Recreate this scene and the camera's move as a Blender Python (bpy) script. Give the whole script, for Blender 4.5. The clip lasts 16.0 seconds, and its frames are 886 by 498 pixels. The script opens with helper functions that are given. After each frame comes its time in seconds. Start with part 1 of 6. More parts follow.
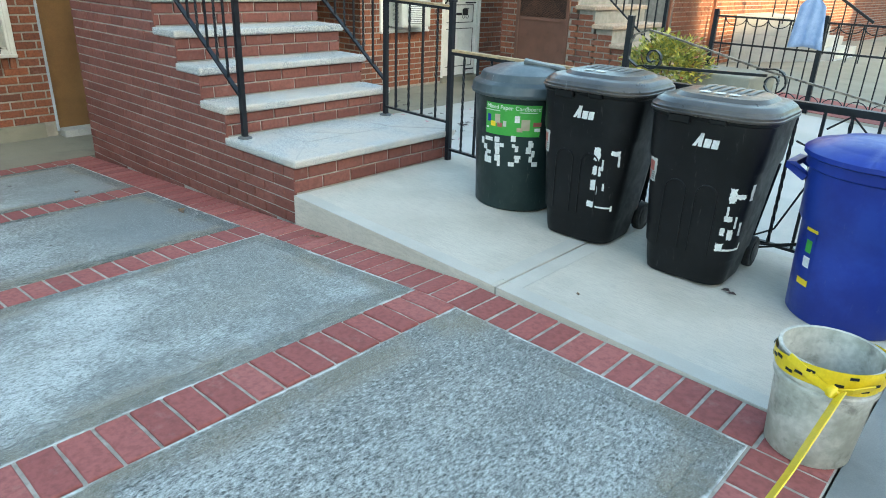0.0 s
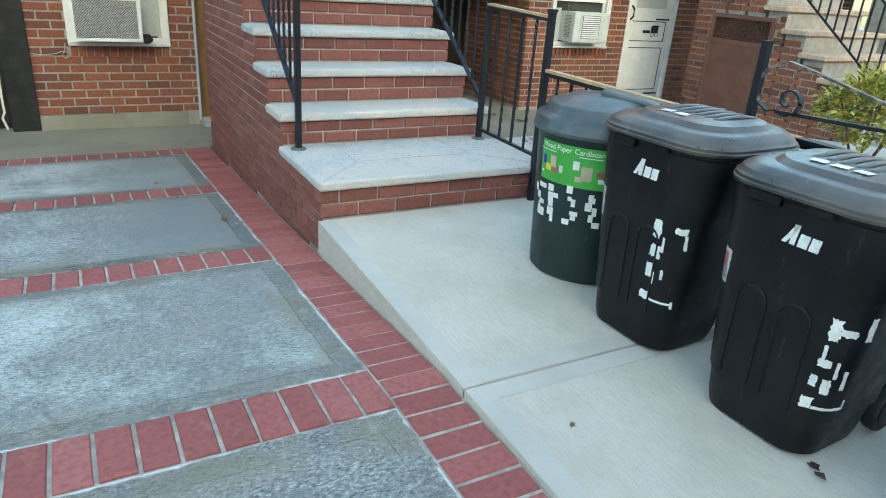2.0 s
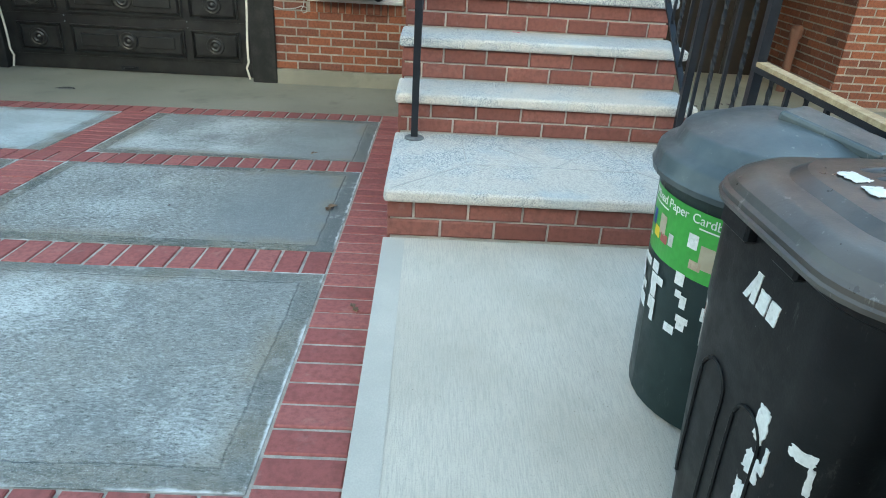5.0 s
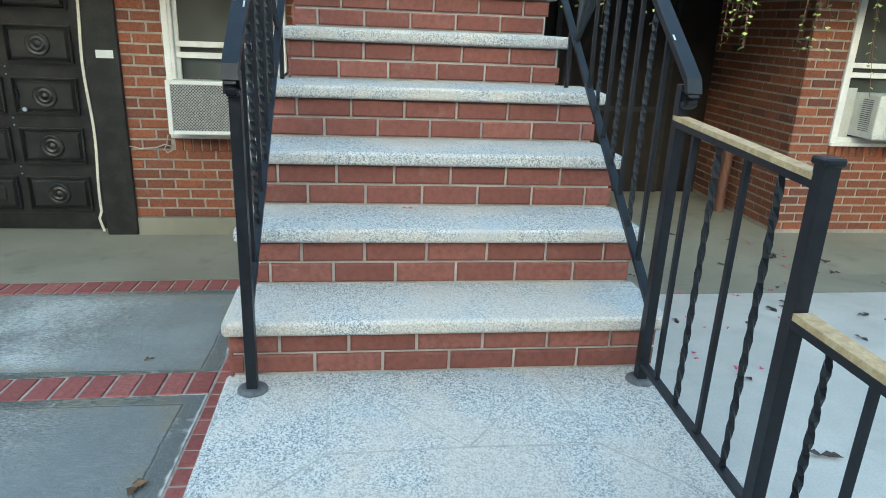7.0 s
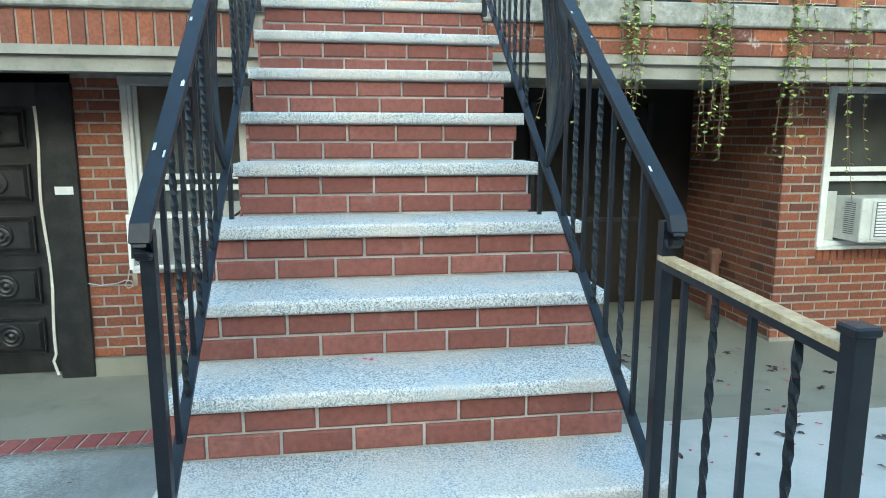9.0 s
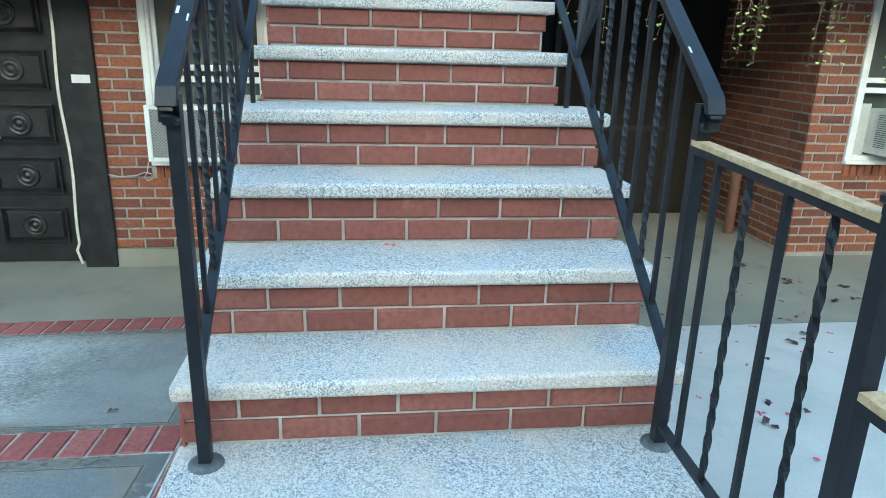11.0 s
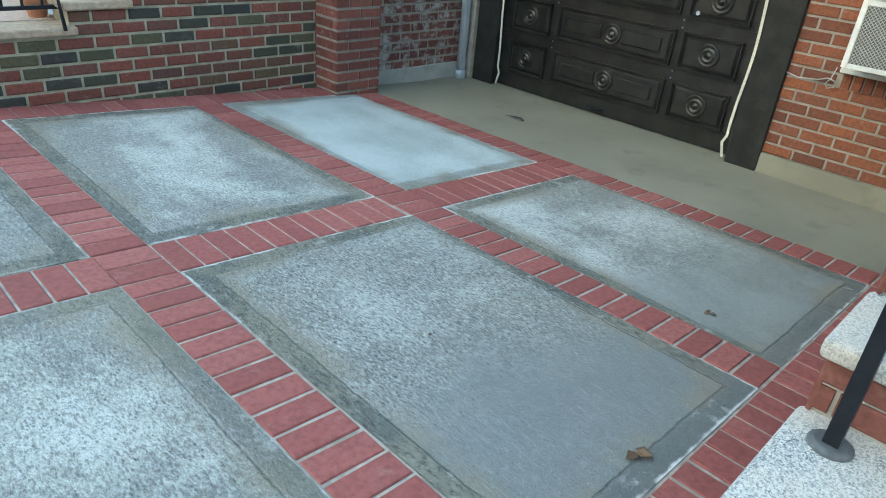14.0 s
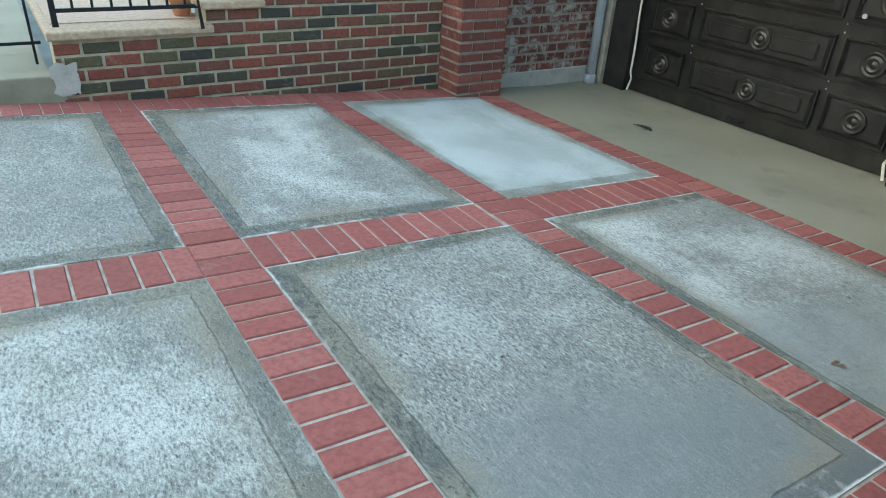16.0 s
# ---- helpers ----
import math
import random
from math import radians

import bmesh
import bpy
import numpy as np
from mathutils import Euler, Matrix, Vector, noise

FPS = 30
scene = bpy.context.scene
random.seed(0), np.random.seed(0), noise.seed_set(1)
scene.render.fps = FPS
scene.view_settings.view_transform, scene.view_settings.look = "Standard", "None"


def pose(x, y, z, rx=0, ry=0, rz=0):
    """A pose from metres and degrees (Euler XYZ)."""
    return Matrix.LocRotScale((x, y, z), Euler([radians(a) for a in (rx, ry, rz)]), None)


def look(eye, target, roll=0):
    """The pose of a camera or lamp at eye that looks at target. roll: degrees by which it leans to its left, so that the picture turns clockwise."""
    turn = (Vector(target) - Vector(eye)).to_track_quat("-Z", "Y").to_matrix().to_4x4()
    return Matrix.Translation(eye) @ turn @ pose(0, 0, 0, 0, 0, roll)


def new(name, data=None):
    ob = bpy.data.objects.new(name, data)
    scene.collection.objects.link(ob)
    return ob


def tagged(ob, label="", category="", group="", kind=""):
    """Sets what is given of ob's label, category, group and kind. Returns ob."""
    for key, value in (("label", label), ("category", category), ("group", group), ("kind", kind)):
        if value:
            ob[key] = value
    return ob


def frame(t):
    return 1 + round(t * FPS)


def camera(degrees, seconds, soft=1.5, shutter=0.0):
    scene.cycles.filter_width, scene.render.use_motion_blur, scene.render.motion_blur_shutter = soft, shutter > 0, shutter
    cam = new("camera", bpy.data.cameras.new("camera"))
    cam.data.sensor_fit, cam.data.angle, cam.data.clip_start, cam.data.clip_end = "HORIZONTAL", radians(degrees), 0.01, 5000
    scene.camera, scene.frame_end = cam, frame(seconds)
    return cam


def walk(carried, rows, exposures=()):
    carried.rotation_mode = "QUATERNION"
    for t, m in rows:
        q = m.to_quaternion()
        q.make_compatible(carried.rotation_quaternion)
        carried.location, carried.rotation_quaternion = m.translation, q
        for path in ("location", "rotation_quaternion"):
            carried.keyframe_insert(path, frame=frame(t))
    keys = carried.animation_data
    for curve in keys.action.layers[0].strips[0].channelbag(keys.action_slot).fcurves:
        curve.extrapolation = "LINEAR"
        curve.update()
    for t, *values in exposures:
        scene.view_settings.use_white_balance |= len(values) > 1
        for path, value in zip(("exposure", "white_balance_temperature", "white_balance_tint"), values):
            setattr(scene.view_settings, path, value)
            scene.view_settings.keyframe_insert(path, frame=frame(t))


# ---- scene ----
cam = camera(67.2, 16.0, 1.0)
PATH = [
    (0, (-0.376, 0.161, 1.368), (-1.609, 1.536, 0.601), 2.1),
    (0.5, (-0.279, 0.513, 1.347), (-1.627, 1.794, 0.611), 3.6),
    (1, (-0.376, 0.815, 1.36), (-1.744, 2.072, 0.618), 4.2),
    (1.5, (-0.454, 1.083, 1.34), (-1.931, 2.2, 0.586), 2.0),
    (2, (-0.427, 1.405, 1.344), (-2.031, 2.322, 0.579), 4.1),
    (2.5, (-0.474, 1.685, 1.345), (-2.155, 2.467, 0.594), 0.5),
    (3, (-0.589, 1.96, 1.355), (-2.297, 2.679, 0.602), 3.4),
    (3.2, (-0.611, 2.085, 1.341), (-2.354, 2.7, 0.577), 2.9),
    (5.3, (-1.385, 2.74, 1.287), (-3.178, 2.727, 0.401), 3.7),
    (5.5, (-1.529, 2.766, 1.323), (-3.328, 2.716, 0.45), 3.7),
    (6, (-1.835, 2.765, 1.357), (-3.647, 2.821, 0.512), 3.2),
    (6.5, (-2.181, 2.788, 1.429), (-4.001, 3.042, 0.638), -0.2),
    (7, (-2.482, 2.956, 1.418), (-4.36, 3.204, 0.775), 2.4),
    (7.5, (-2.678, 2.992, 1.452), (-4.57, 3.287, 0.875), 0.2),
    (8, (-2.76, 3.038, 1.481), (-4.691, 3.36, 1.07), 1.2),
    (8.2, (-2.773, 3.061, 1.494), (-4.727, 3.353, 1.186), 0.7),
    (10.3, (-2.786, 3.09, 1.475), (-4.727, 3.347, 1.066), -0.7),
    (10.5, (-2.764, 3.067, 1.439), (-4.7, 3.327, 1.008), 0.5),
    (11, (-2.78, 3.05, 1.4), (-4.677, 3.289, 0.812), 1.6),
    (11.5, (-2.785, 3.022, 1.353), (-4.619, 3.199, 0.576), 4.0),
    (12, (-2.791, 2.957, 1.326), (-4.581, 2.836, 0.442), 4.9),
    (12.5, (-2.776, 2.854, 1.301), (-4.5, 2.429, 0.381), 5.2),
    (13, (-2.779, 2.755, 1.294), (-4.429, 2.087, 0.383), 5.1),
    (13.5, (-2.847, 2.679, 1.283), (-4.361, 1.755, 0.36), 5.5),
    (14, (-3.0, 2.734, 1.265), (-4.294, 1.528, 0.331), 5.4),
    (14.5, (-3.04, 2.778, 1.267), (-4.274, 1.488, 0.365), 1.5),
    (15, (-3.081, 2.827, 1.258), (-4.287, 1.494, 0.381), -0.0),
    (15.5, (-3.157, 2.823, 1.248), (-4.271, 1.442, 0.324), 0.5),
    (16, (-3.252, 2.735, 1.242), (-4.24, 1.282, 0.287), 3.7),
]
walk(cam, [(t, look(eye, target, roll)) for t, eye, target, roll in PATH],
     [(0.0, 3.05, 6750, -6), (5.5, 3.03, 6650, -7), (6.0, 2.96, 6650, -7), (7.0, 3.0, 6600, -7), (8.0, 3.2, 6350, -10), (10.5, 3.2, 5750, -11), (12.0, 2.92, 6200, -8), (13.0, 2.82, 6150, -9), (13.5, 3.0, 6500, -9), (14.0, 3.12, 6850, -7), (14.5, 3.16, 7150, -6), (16.0, 3.16, 7350, -5)])

# ---- light ----
SUN_EL, SUN_AZ = 15.0, 104.0          # sun low over the far side of the street
world = bpy.data.worlds.new("sky")
scene.world = world
world.use_nodes = True
wn = world.node_tree
sky = wn.nodes.new("ShaderNodeTexSky")
sky.sky_type, sky.sun_disc = "NISHITA", False
sky.sun_elevation, sky.sun_rotation = radians(SUN_EL), radians(SUN_AZ)
sky.air_density, sky.dust_density = 1.0, 2.0
wn.links.new(sky.outputs[0], wn.nodes["Background"].inputs[0])
wn.nodes["Background"].inputs[1].default_value = 0.13
sun = new("sun", bpy.data.lights.new("sun", "SUN"))
sun.data.energy, sun.data.angle, sun.data.color = 2.0, radians(0.6), (1.0, 0.76, 0.46)
sa, se = radians(SUN_AZ), radians(SUN_EL)
SUN_DIR = Vector((math.sin(sa) * math.cos(se), math.cos(sa) * math.cos(se), math.sin(se)))
sun.matrix_world = look(SUN_DIR * 30, (0, 0, 0))


# ---- materials ----
class Nodes:
    def __init__(self, name):
        self.m = bpy.data.materials.new(name)
        self.m.use_nodes = True
        self.t = self.m.node_tree
        self.b = self.t.nodes["Principled BSDF"]
        self.pos = self.t.nodes.new("ShaderNodeNewGeometry").outputs["Position"]

    def put(self, sock, v):
        if isinstance(v, bpy.types.NodeSocket):
            self.t.links.new(v, sock)
        elif isinstance(v, tuple) and len(v) == 3 and sock.type == "RGBA":
            sock.default_value = (*v, 1)
        else:
            sock.default_value = v

    def noise(self, scale, detail=4, rough=0.6, at=None):
        n = self.t.nodes.new("ShaderNodeTexNoise")
        self.put(n.inputs["Vector"], at or self.pos)
        n.inputs["Scale"].default_value, n.inputs["Detail"].default_value = scale, detail
        n.inputs["Roughness"].default_value = rough
        return n.outputs["Fac"]

    def voronoi(self, scale, out="Distance", at=None):
        n = self.t.nodes.new("ShaderNodeTexVoronoi")
        self.put(n.inputs["Vector"], at or self.pos)
        n.inputs["Scale"].default_value = scale
        return n.outputs[out]

    def math(self, op, a, b=0.0, clamp=False):
        n = self.t.nodes.new("ShaderNodeMath")
        n.operation, n.use_clamp = op, clamp
        self.put(n.inputs[0], a), self.put(n.inputs[1], b)
        return n.outputs[0]

    def band(self, v, lo, hi, a=0.0, b=1.0):
        n = self.t.nodes.new("ShaderNodeMapRange")
        n.interpolation_type = "SMOOTHSTEP"
        self.put(n.inputs[0], v)
        for k, x in zip((1, 2, 3, 4), (lo, hi, a, b)):
            self.put(n.inputs[k], x)
        return n.outputs[0]

    def mix(self, f, a, b, kind="MIX"):
        n = self.t.nodes.new("ShaderNodeMix")
        n.data_type, n.blend_type = "RGBA", kind
        self.put(n.inputs[0], f), self.put(n.inputs[6], a), self.put(n.inputs[7], b)
        return n.outputs[2]

    def ramp(self, f, stops):
        n = self.t.nodes.new("ShaderNodeValToRGB")
        n.color_ramp.interpolation = "LINEAR"
        while len(n.color_ramp.elements) < len(stops):
            n.color_ramp.elements.new(0.5)
        for e, (p, c) in zip(n.color_ramp.elements, stops):
            e.position, e.color = p, (*c, 1)
        self.put(n.inputs[0], f)
        return n.outputs[0]

    def stretch(self, sx, sy, sz):
        n = self.t.nodes.new("ShaderNodeMapping")
        self.put(n.inputs[0], self.pos)
        n.inputs[3].default_value = (sx, sy, sz)
        return n.outputs[0]

    def random(self):
        return self.t.nodes.new("ShaderNodeObjectInfo").outputs["Random"]

    def island(self):
        return self.t.nodes.new("ShaderNodeNewGeometry").outputs["Random Per Island"]

    def done(self, color, rough=0.8, metal=0.0, height=None, depth=0.002, strength=0.6, **more):
        self.put(self.b.inputs["Base Color"], color)
        self.put(self.b.inputs["Roughness"], rough)
        self.put(self.b.inputs["Metallic"], metal)
        for k, v in more.items():
            self.put(self.b.inputs[k.replace("_", " ")], v)
        if height is not None:
            n = self.t.nodes.new("ShaderNodeBump")
            n.inputs["Distance"].default_value, n.inputs["Strength"].default_value = depth, strength
            self.put(n.inputs["Height"], height)
            self.put(self.b.inputs["Normal"], n.outputs[0])
        return self.m


def plain(name, a, b, scale=6, rough=0.7, metal=0.0, fine=80, depth=0.001, grime=0.0, spec=0.5):
    """A surface with broad patches from a to b, a fine grain and a little relief."""
    n = Nodes(name)
    c = n.mix(n.band(n.noise(scale), 0.35, 0.68), a, b)
    g = n.noise(fine, 3)
    c = n.mix(n.band(g, 0.3, 0.7, 0.0, 0.35), c, tuple(x * 0.75 for x in a))
    if grime:
        c = n.mix(n.band(n.noise(scale * 2.3, 6), 0.52, 0.75, 0, grime), c, tuple(x * 0.35 for x in a))
    return n.done(c, n.band(n.noise(scale * 2), 0.3, 0.7, rough * 0.85, min(1, rough * 1.1)), metal, g, depth, Specular_IOR_Level=spec)


def bricks(name, stops, single=True, stain=(0.5, 0.47, 0.43), stains=0.25, rough=0.85, lo=0.56):
    n = Nodes(name)
    c = n.ramp(n.random() if single else n.island(), stops)
    f = n.noise(45, 5)
    c = n.mix(n.band(f, 0.35, 0.75, 0, 0.55), c, tuple(v * 0.55 for v in stops[0][1]))
    c = n.mix(n.band(n.noise(9, 6, 0.7), lo, lo + 0.18, 0, stains), c, stain)
    return n.done(c, rough, 0, n.noise(140, 4), 0.002)


STAIR_RED = [(0.0, (0.165, 0.055, 0.042)), (0.5, (0.197, 0.067, 0.051)), (1.0, (0.24, 0.088, 0.068))]
HOUSE_RED = [(0.0, (0.12, 0.045, 0.030)), (0.3, (0.21, 0.068, 0.036)), (0.7, (0.28, 0.094, 0.044)), (1.0, (0.19, 0.07, 0.045))]
OLD_MIX = [(0.0, (0.040, 0.038, 0.036)), (0.16, (0.062, 0.062, 0.038)), (0.30, (0.105, 0.092, 0.048)), (0.42, (0.17, 0.05, 0.037)), (0.75, (0.25, 0.07, 0.046)), (1.0, (0.12, 0.055, 0.045))]
PAVER_RED = [(0.0, (0.245, 0.072, 0.064)), (0.5, (0.29, 0.085, 0.076)), (1.0, (0.34, 0.115, 0.102))]
m_stair = bricks("stair_brick", STAIR_RED, stains=0.1)
m_stair_many = bricks("stair_brick_many", STAIR_RED, single=False, stains=0.1)
m_house = bricks("house_brick", HOUSE_RED, stains=0.15)
m_house_many = bricks("house_brick_many", HOUSE_RED, single=False, stains=0.15)
m_old = bricks("old_brick", OLD_MIX, stains=0.22)
m_old_many = bricks("old_brick_many", OLD_MIX, single=False, stains=0.3)
m_pier = bricks("pier_brick", [(0.0, (0.14, 0.045, 0.038)), (1.0, (0.26, 0.088, 0.066))], single=False, stains=0.4)
m_paver = bricks("paver", PAVER_RED, stain=(0.42, 0.30, 0.26), stains=0.22)
m_mortar = plain("mortar", (0.27, 0.25, 0.215), (0.38, 0.355, 0.31), 12, 0.95, 0, 150, 0.003)
m_mortar_old = plain("old_mortar", (0.33, 0.295, 0.215), (0.49, 0.44, 0.34), 9, 0.95, 0, 150, 0.003)
m_mortar_pale = plain("pale_mortar", (0.38, 0.365, 0.33), (0.50, 0.48, 0.44), 12, 0.95, 0, 150, 0.003)
m_upper = bricks("bloomed_brick", HOUSE_RED, stain=(0.62, 0.60, 0.57), stains=0.8)
m_dusty = bricks("dusty_brick_many", [(0.0, (0.12, 0.042, 0.036)), (1.0, (0.23, 0.085, 0.068))], single=False, stain=(0.42, 0.41, 0.40), stains=0.9, lo=0.46)
m_joint = plain("joint_sand", (0.27, 0.245, 0.21), (0.47, 0.43, 0.38), 14, 0.95, 0, 150, 0.003)


def slab_material():
    """Weathered slab: rough floated face, pale bloom, a darker pebbly margin behind a tooled line."""
    n = Nodes("driveway_concrete")
    tc = n.t.nodes.new("ShaderNodeTexCoord")
    sep = n.t.nodes.new("ShaderNodeSeparateXYZ")
    n.put(sep.inputs[0], tc.outputs["Generated"])
    x, y = sep.outputs[0], sep.outputs[1]
    ex = n.math("MULTIPLY", n.math("MINIMUM", x, n.math("SUBTRACT", 1.0, x)), 1.3)
    ey = n.math("MULTIPLY", n.math("MINIMUM", y, n.math("SUBTRACT", 1.0, y)), 1.95)
    edge = n.math("MINIMUM", ex, ey)
    info = n.t.nodes.new("ShaderNodeObjectInfo")
    look_ = n.t.nodes.new("ShaderNodeSeparateColor")
    n.put(look_.inputs[0], info.outputs["Color"])
    pale, worn, dark = look_.outputs[0], look_.outputs[1], look_.outputs[2]
    # float marks run at a slant across the panels
    mp = n.t.nodes.new("ShaderNodeMapping")
    n.put(mp.inputs[0], n.pos)
    mp.inputs[2].default_value, mp.inputs[3].default_value = (0, 0, 0.35), (1.0, 0.42, 1.0)
    fleck = n.noise(105, 4, 0.75, mp.outputs[0])
    fine = n.noise(190, 3, 0.85)
    coarse = n.noise(9, 6, 0.7)
    broad = n.noise(1.55, 2, 0.5)
    cloud = n.noise(1.7, 9, 0.62, mp.outputs[0])
    grit = n.noise(330, 2, 0.8)
    wob = n.math("ADD", edge, n.math("MULTIPLY", n.math("SUBTRACT", coarse, 0.5), 0.035))
    inner = n.band(n.math("ADD", wob, n.math("MULTIPLY", n.math("SUBTRACT", fleck, 0.5), 0.06)), 0.072, 0.108)
    # trowelled smoother side along the stoop
    sm = n.math("MULTIPLY", n.band(n.math("ADD", y, n.math("MULTIPLY", n.math("SUBTRACT", broad, 0.5), 0.5)), 0.48, 0.82), info.outputs["Alpha"], True)
    rough_ = n.math("MULTIPLY", worn, n.math("SUBTRACT", 1.0, n.math("MULTIPLY", sm, 0.85)))
    base = n.mix(n.band(coarse, 0.3, 0.7), (0.180, 0.190, 0.178), (0.262, 0.272, 0.255))
    base = n.mix(n.band(n.noise(2.8, 4), 0.45, 0.7, 0, 0.5), base, (0.285, 0.28, 0.245))
    b1 = n.math("ADD", n.math("MULTIPLY", broad, 0.45), n.math("MULTIPLY", cloud, 0.55))
    b1 = n.math("ADD", b1, n.math("MULTIPLY", n.math("SUBTRACT", coarse, 0.5), 0.22))
    b1 = n.math("ADD", b1, n.math("MULTIPLY", n.math("SUBTRACT", fleck, 0.5), 0.35))
    bloom = n.math("MULTIPLY", n.band(b1, 0.44, 0.66), n.band(edge, 0.02, 0.20))
    bloom = n.math("MULTIPLY", bloom, n.math("SUBTRACT", 1.0, n.math("MULTIPLY", sm, 0.75)))
    bloom = n.math("MULTIPLY", bloom, pale, True)
    c = n.mix(n.math("MULTIPLY", bloom, 0.85), base, (0.57, 0.605, 0.59))
    haze = n.math("MULTIPLY", n.math("SUBTRACT", pale, 1.0, True), n.band(b1, 0.25, 0.75, 0.45, 0.95), True)
    c = n.mix(haze, c, (0.45, 0.53, 0.55))
    # dark hollows and pale crests of the floated face
    c = n.mix(n.math("MULTIPLY", n.band(fleck, 0.49, 0.38, 0, 1), n.math("MULTIPLY", rough_, 0.85), True), c, (0.060, 0.068, 0.068))
    c = n.mix(n.math("MULTIPLY", n.band(fleck, 0.53, 0.63, 0, 1), n.math("MULTIPLY", rough_, 0.70), True), c, (0.56, 0.585, 0.58))
    c = n.mix(n.math("MULTIPLY", sm, 0.60), c, (0.125, 0.148, 0.158))
    brushed = n.noise(34, 4, 0.7, n.stretch(6.0, 0.35, 1.0))
    c = n.mix(n.math("MULTIPLY", n.band(brushed, 0.52, 0.70), n.math("MULTIPLY", sm, 0.45)), c, (0.36, 0.385, 0.39))
    # scattered pits
    pv = n.t.nodes.new("ShaderNodeMapping")
    n.put(pv.inputs[0], n.pos)
    pv.inputs[3].default_value, pv.inputs[2].default_value = (1.0, 0.55, 1.0), (0, 0, 0.5)
    pits = n.math("MULTIPLY", n.band(n.voronoi(64, "Distance", pv.outputs[0]), 0.18, 0.34, 1, 0), n.band(n.noise(17, 3), 0.40, 0.56))
    pits = n.math("MULTIPLY", pits, rough_, True)
    c = n.mix(n.math("MULTIPLY", pits, 0.85), c, (0.055, 0.06, 0.055))
    rim = n.mix(n.band(n.noise(3.5, 5), 0.40, 0.60), (0.085, 0.095, 0.085), (0.18, 0.17, 0.13))
    hollow = n.noise(62, 5, 0.8, mp.outputs[0])
    rim = n.mix(n.band(hollow, 0.50, 0.42, 0, 0.85), rim, (0.028, 0.031, 0.028))
    rim = n.mix(n.band(hollow, 0.54, 0.64, 0, 0.6), rim, (0.27, 0.27, 0.235))
    rim = n.mix(n.math("MULTIPLY", n.band(y, 0.90, 0.945), n.math("MULTIPLY", info.outputs["Alpha"], 0.9), True), rim, (0.105, 0.12, 0.122))
    rim = n.mix(n.math("MULTIPLY", n.band(n.noise(5.5, 5), 0.62, 0.68), 0.55), rim, (0.46, 0.47, 0.45))
    tan = n.math("MULTIPLY", n.band(edge, 0.08, 0.22, 1, 0), n.band(n.noise(2.1, 3), 0.42, 0.58, 0, 0.75))
    c = n.mix(tan, c, (0.225, 0.198, 0.142))
    thick = n.math("MULTIPLY", dark, n.band(n.noise(2.6, 4), 0.34, 0.52, 0.65, 1.0))
    thick = n.math("MULTIPLY", thick, n.math("SUBTRACT", 1.0, n.math("MULTIPLY", bloom, 0.6)))
    c = n.mix(n.math("MULTIPLY", n.math("SUBTRACT", 1.0, inner), thick), c, rim)
    groove = n.math("MULTIPLY", n.band(wob, 0.086, 0.092), n.band(wob, 0.094, 0.102, 1, 0))
    c = n.mix(n.math("MULTIPLY", n.math("MULTIPLY", groove, dark), 0.40), c, (0.07, 0.075, 0.07))
    c = n.mix(n.band(fine, 0.52, 0.62, 0, 0.72), c, (0.062, 0.066, 0.064))
    c = n.mix(n.band(grit, 0.57, 0.68, 0, 0.65), c, (0.62, 0.64, 0.63))
    lip = n.band(n.math("ADD", edge, n.math("MULTIPLY", n.math("SUBTRACT", n.noise(18, 3), 0.5), 0.03)), 0.0, 0.014, 1, 0)
    c = n.mix(n.math("MULTIPLY", lip, n.band(n.noise(3, 5), 0.42, 0.54, 0, 0.9)), c, (0.64, 0.65, 0.64))
    h = n.math("ADD", n.math("MULTIPLY", n.math("MULTIPLY", fleck, rough_), 1.3), n.math("MULTIPLY", pits, -0.8))
    h = n.math("ADD", h, n.math("MULTIPLY", groove, -0.8))
    return n.done(c, n.band(coarse, 0.3, 0.7, 0.65, 0.92), 0, h, 0.006, 0.9)


def broom_material():
    """New brushed concrete, fine lines across the way."""
    n = Nodes("brushed_concrete")
    broad = n.noise(2.2, 5)
    lines = n.noise(60, 3, 0.6, n.stretch(0.25, 4.0, 1.0))
    c = n.mix(n.band(broad, 0.3, 0.7), (0.44, 0.408, 0.345), (0.53, 0.497, 0.43))
    c = n.mix(n.band(lines, 0.40, 0.66, 0, 0.42), c, (0.32, 0.305, 0.275))
    c = n.mix(n.band(n.noise(14, 6), 0.60, 0.78, 0, 0.35), c, (0.33, 0.31, 0.28))
    c = n.mix(n.band(n.noise(1.3, 3), 0.50, 0.70, 0, 0.35), c, (0.46, 0.42, 0.36))
    c = n.mix(n.band(n.noise(230, 3, 0.8), 0.53, 0.68, 0, 0.5), c, (0.22, 0.215, 0.20))
    c = n.mix(n.math("MULTIPLY", n.band(n.voronoi(42), 0.05, 0.10, 1, 0), n.band(n.noise(7, 3), 0.50, 0.58, 0, 0.75)), c, (0.12, 0.11, 0.10))
    return n.done(c, 0.85, 0, n.math("ADD", lines, n.noise(200, 2)), 0.0012)


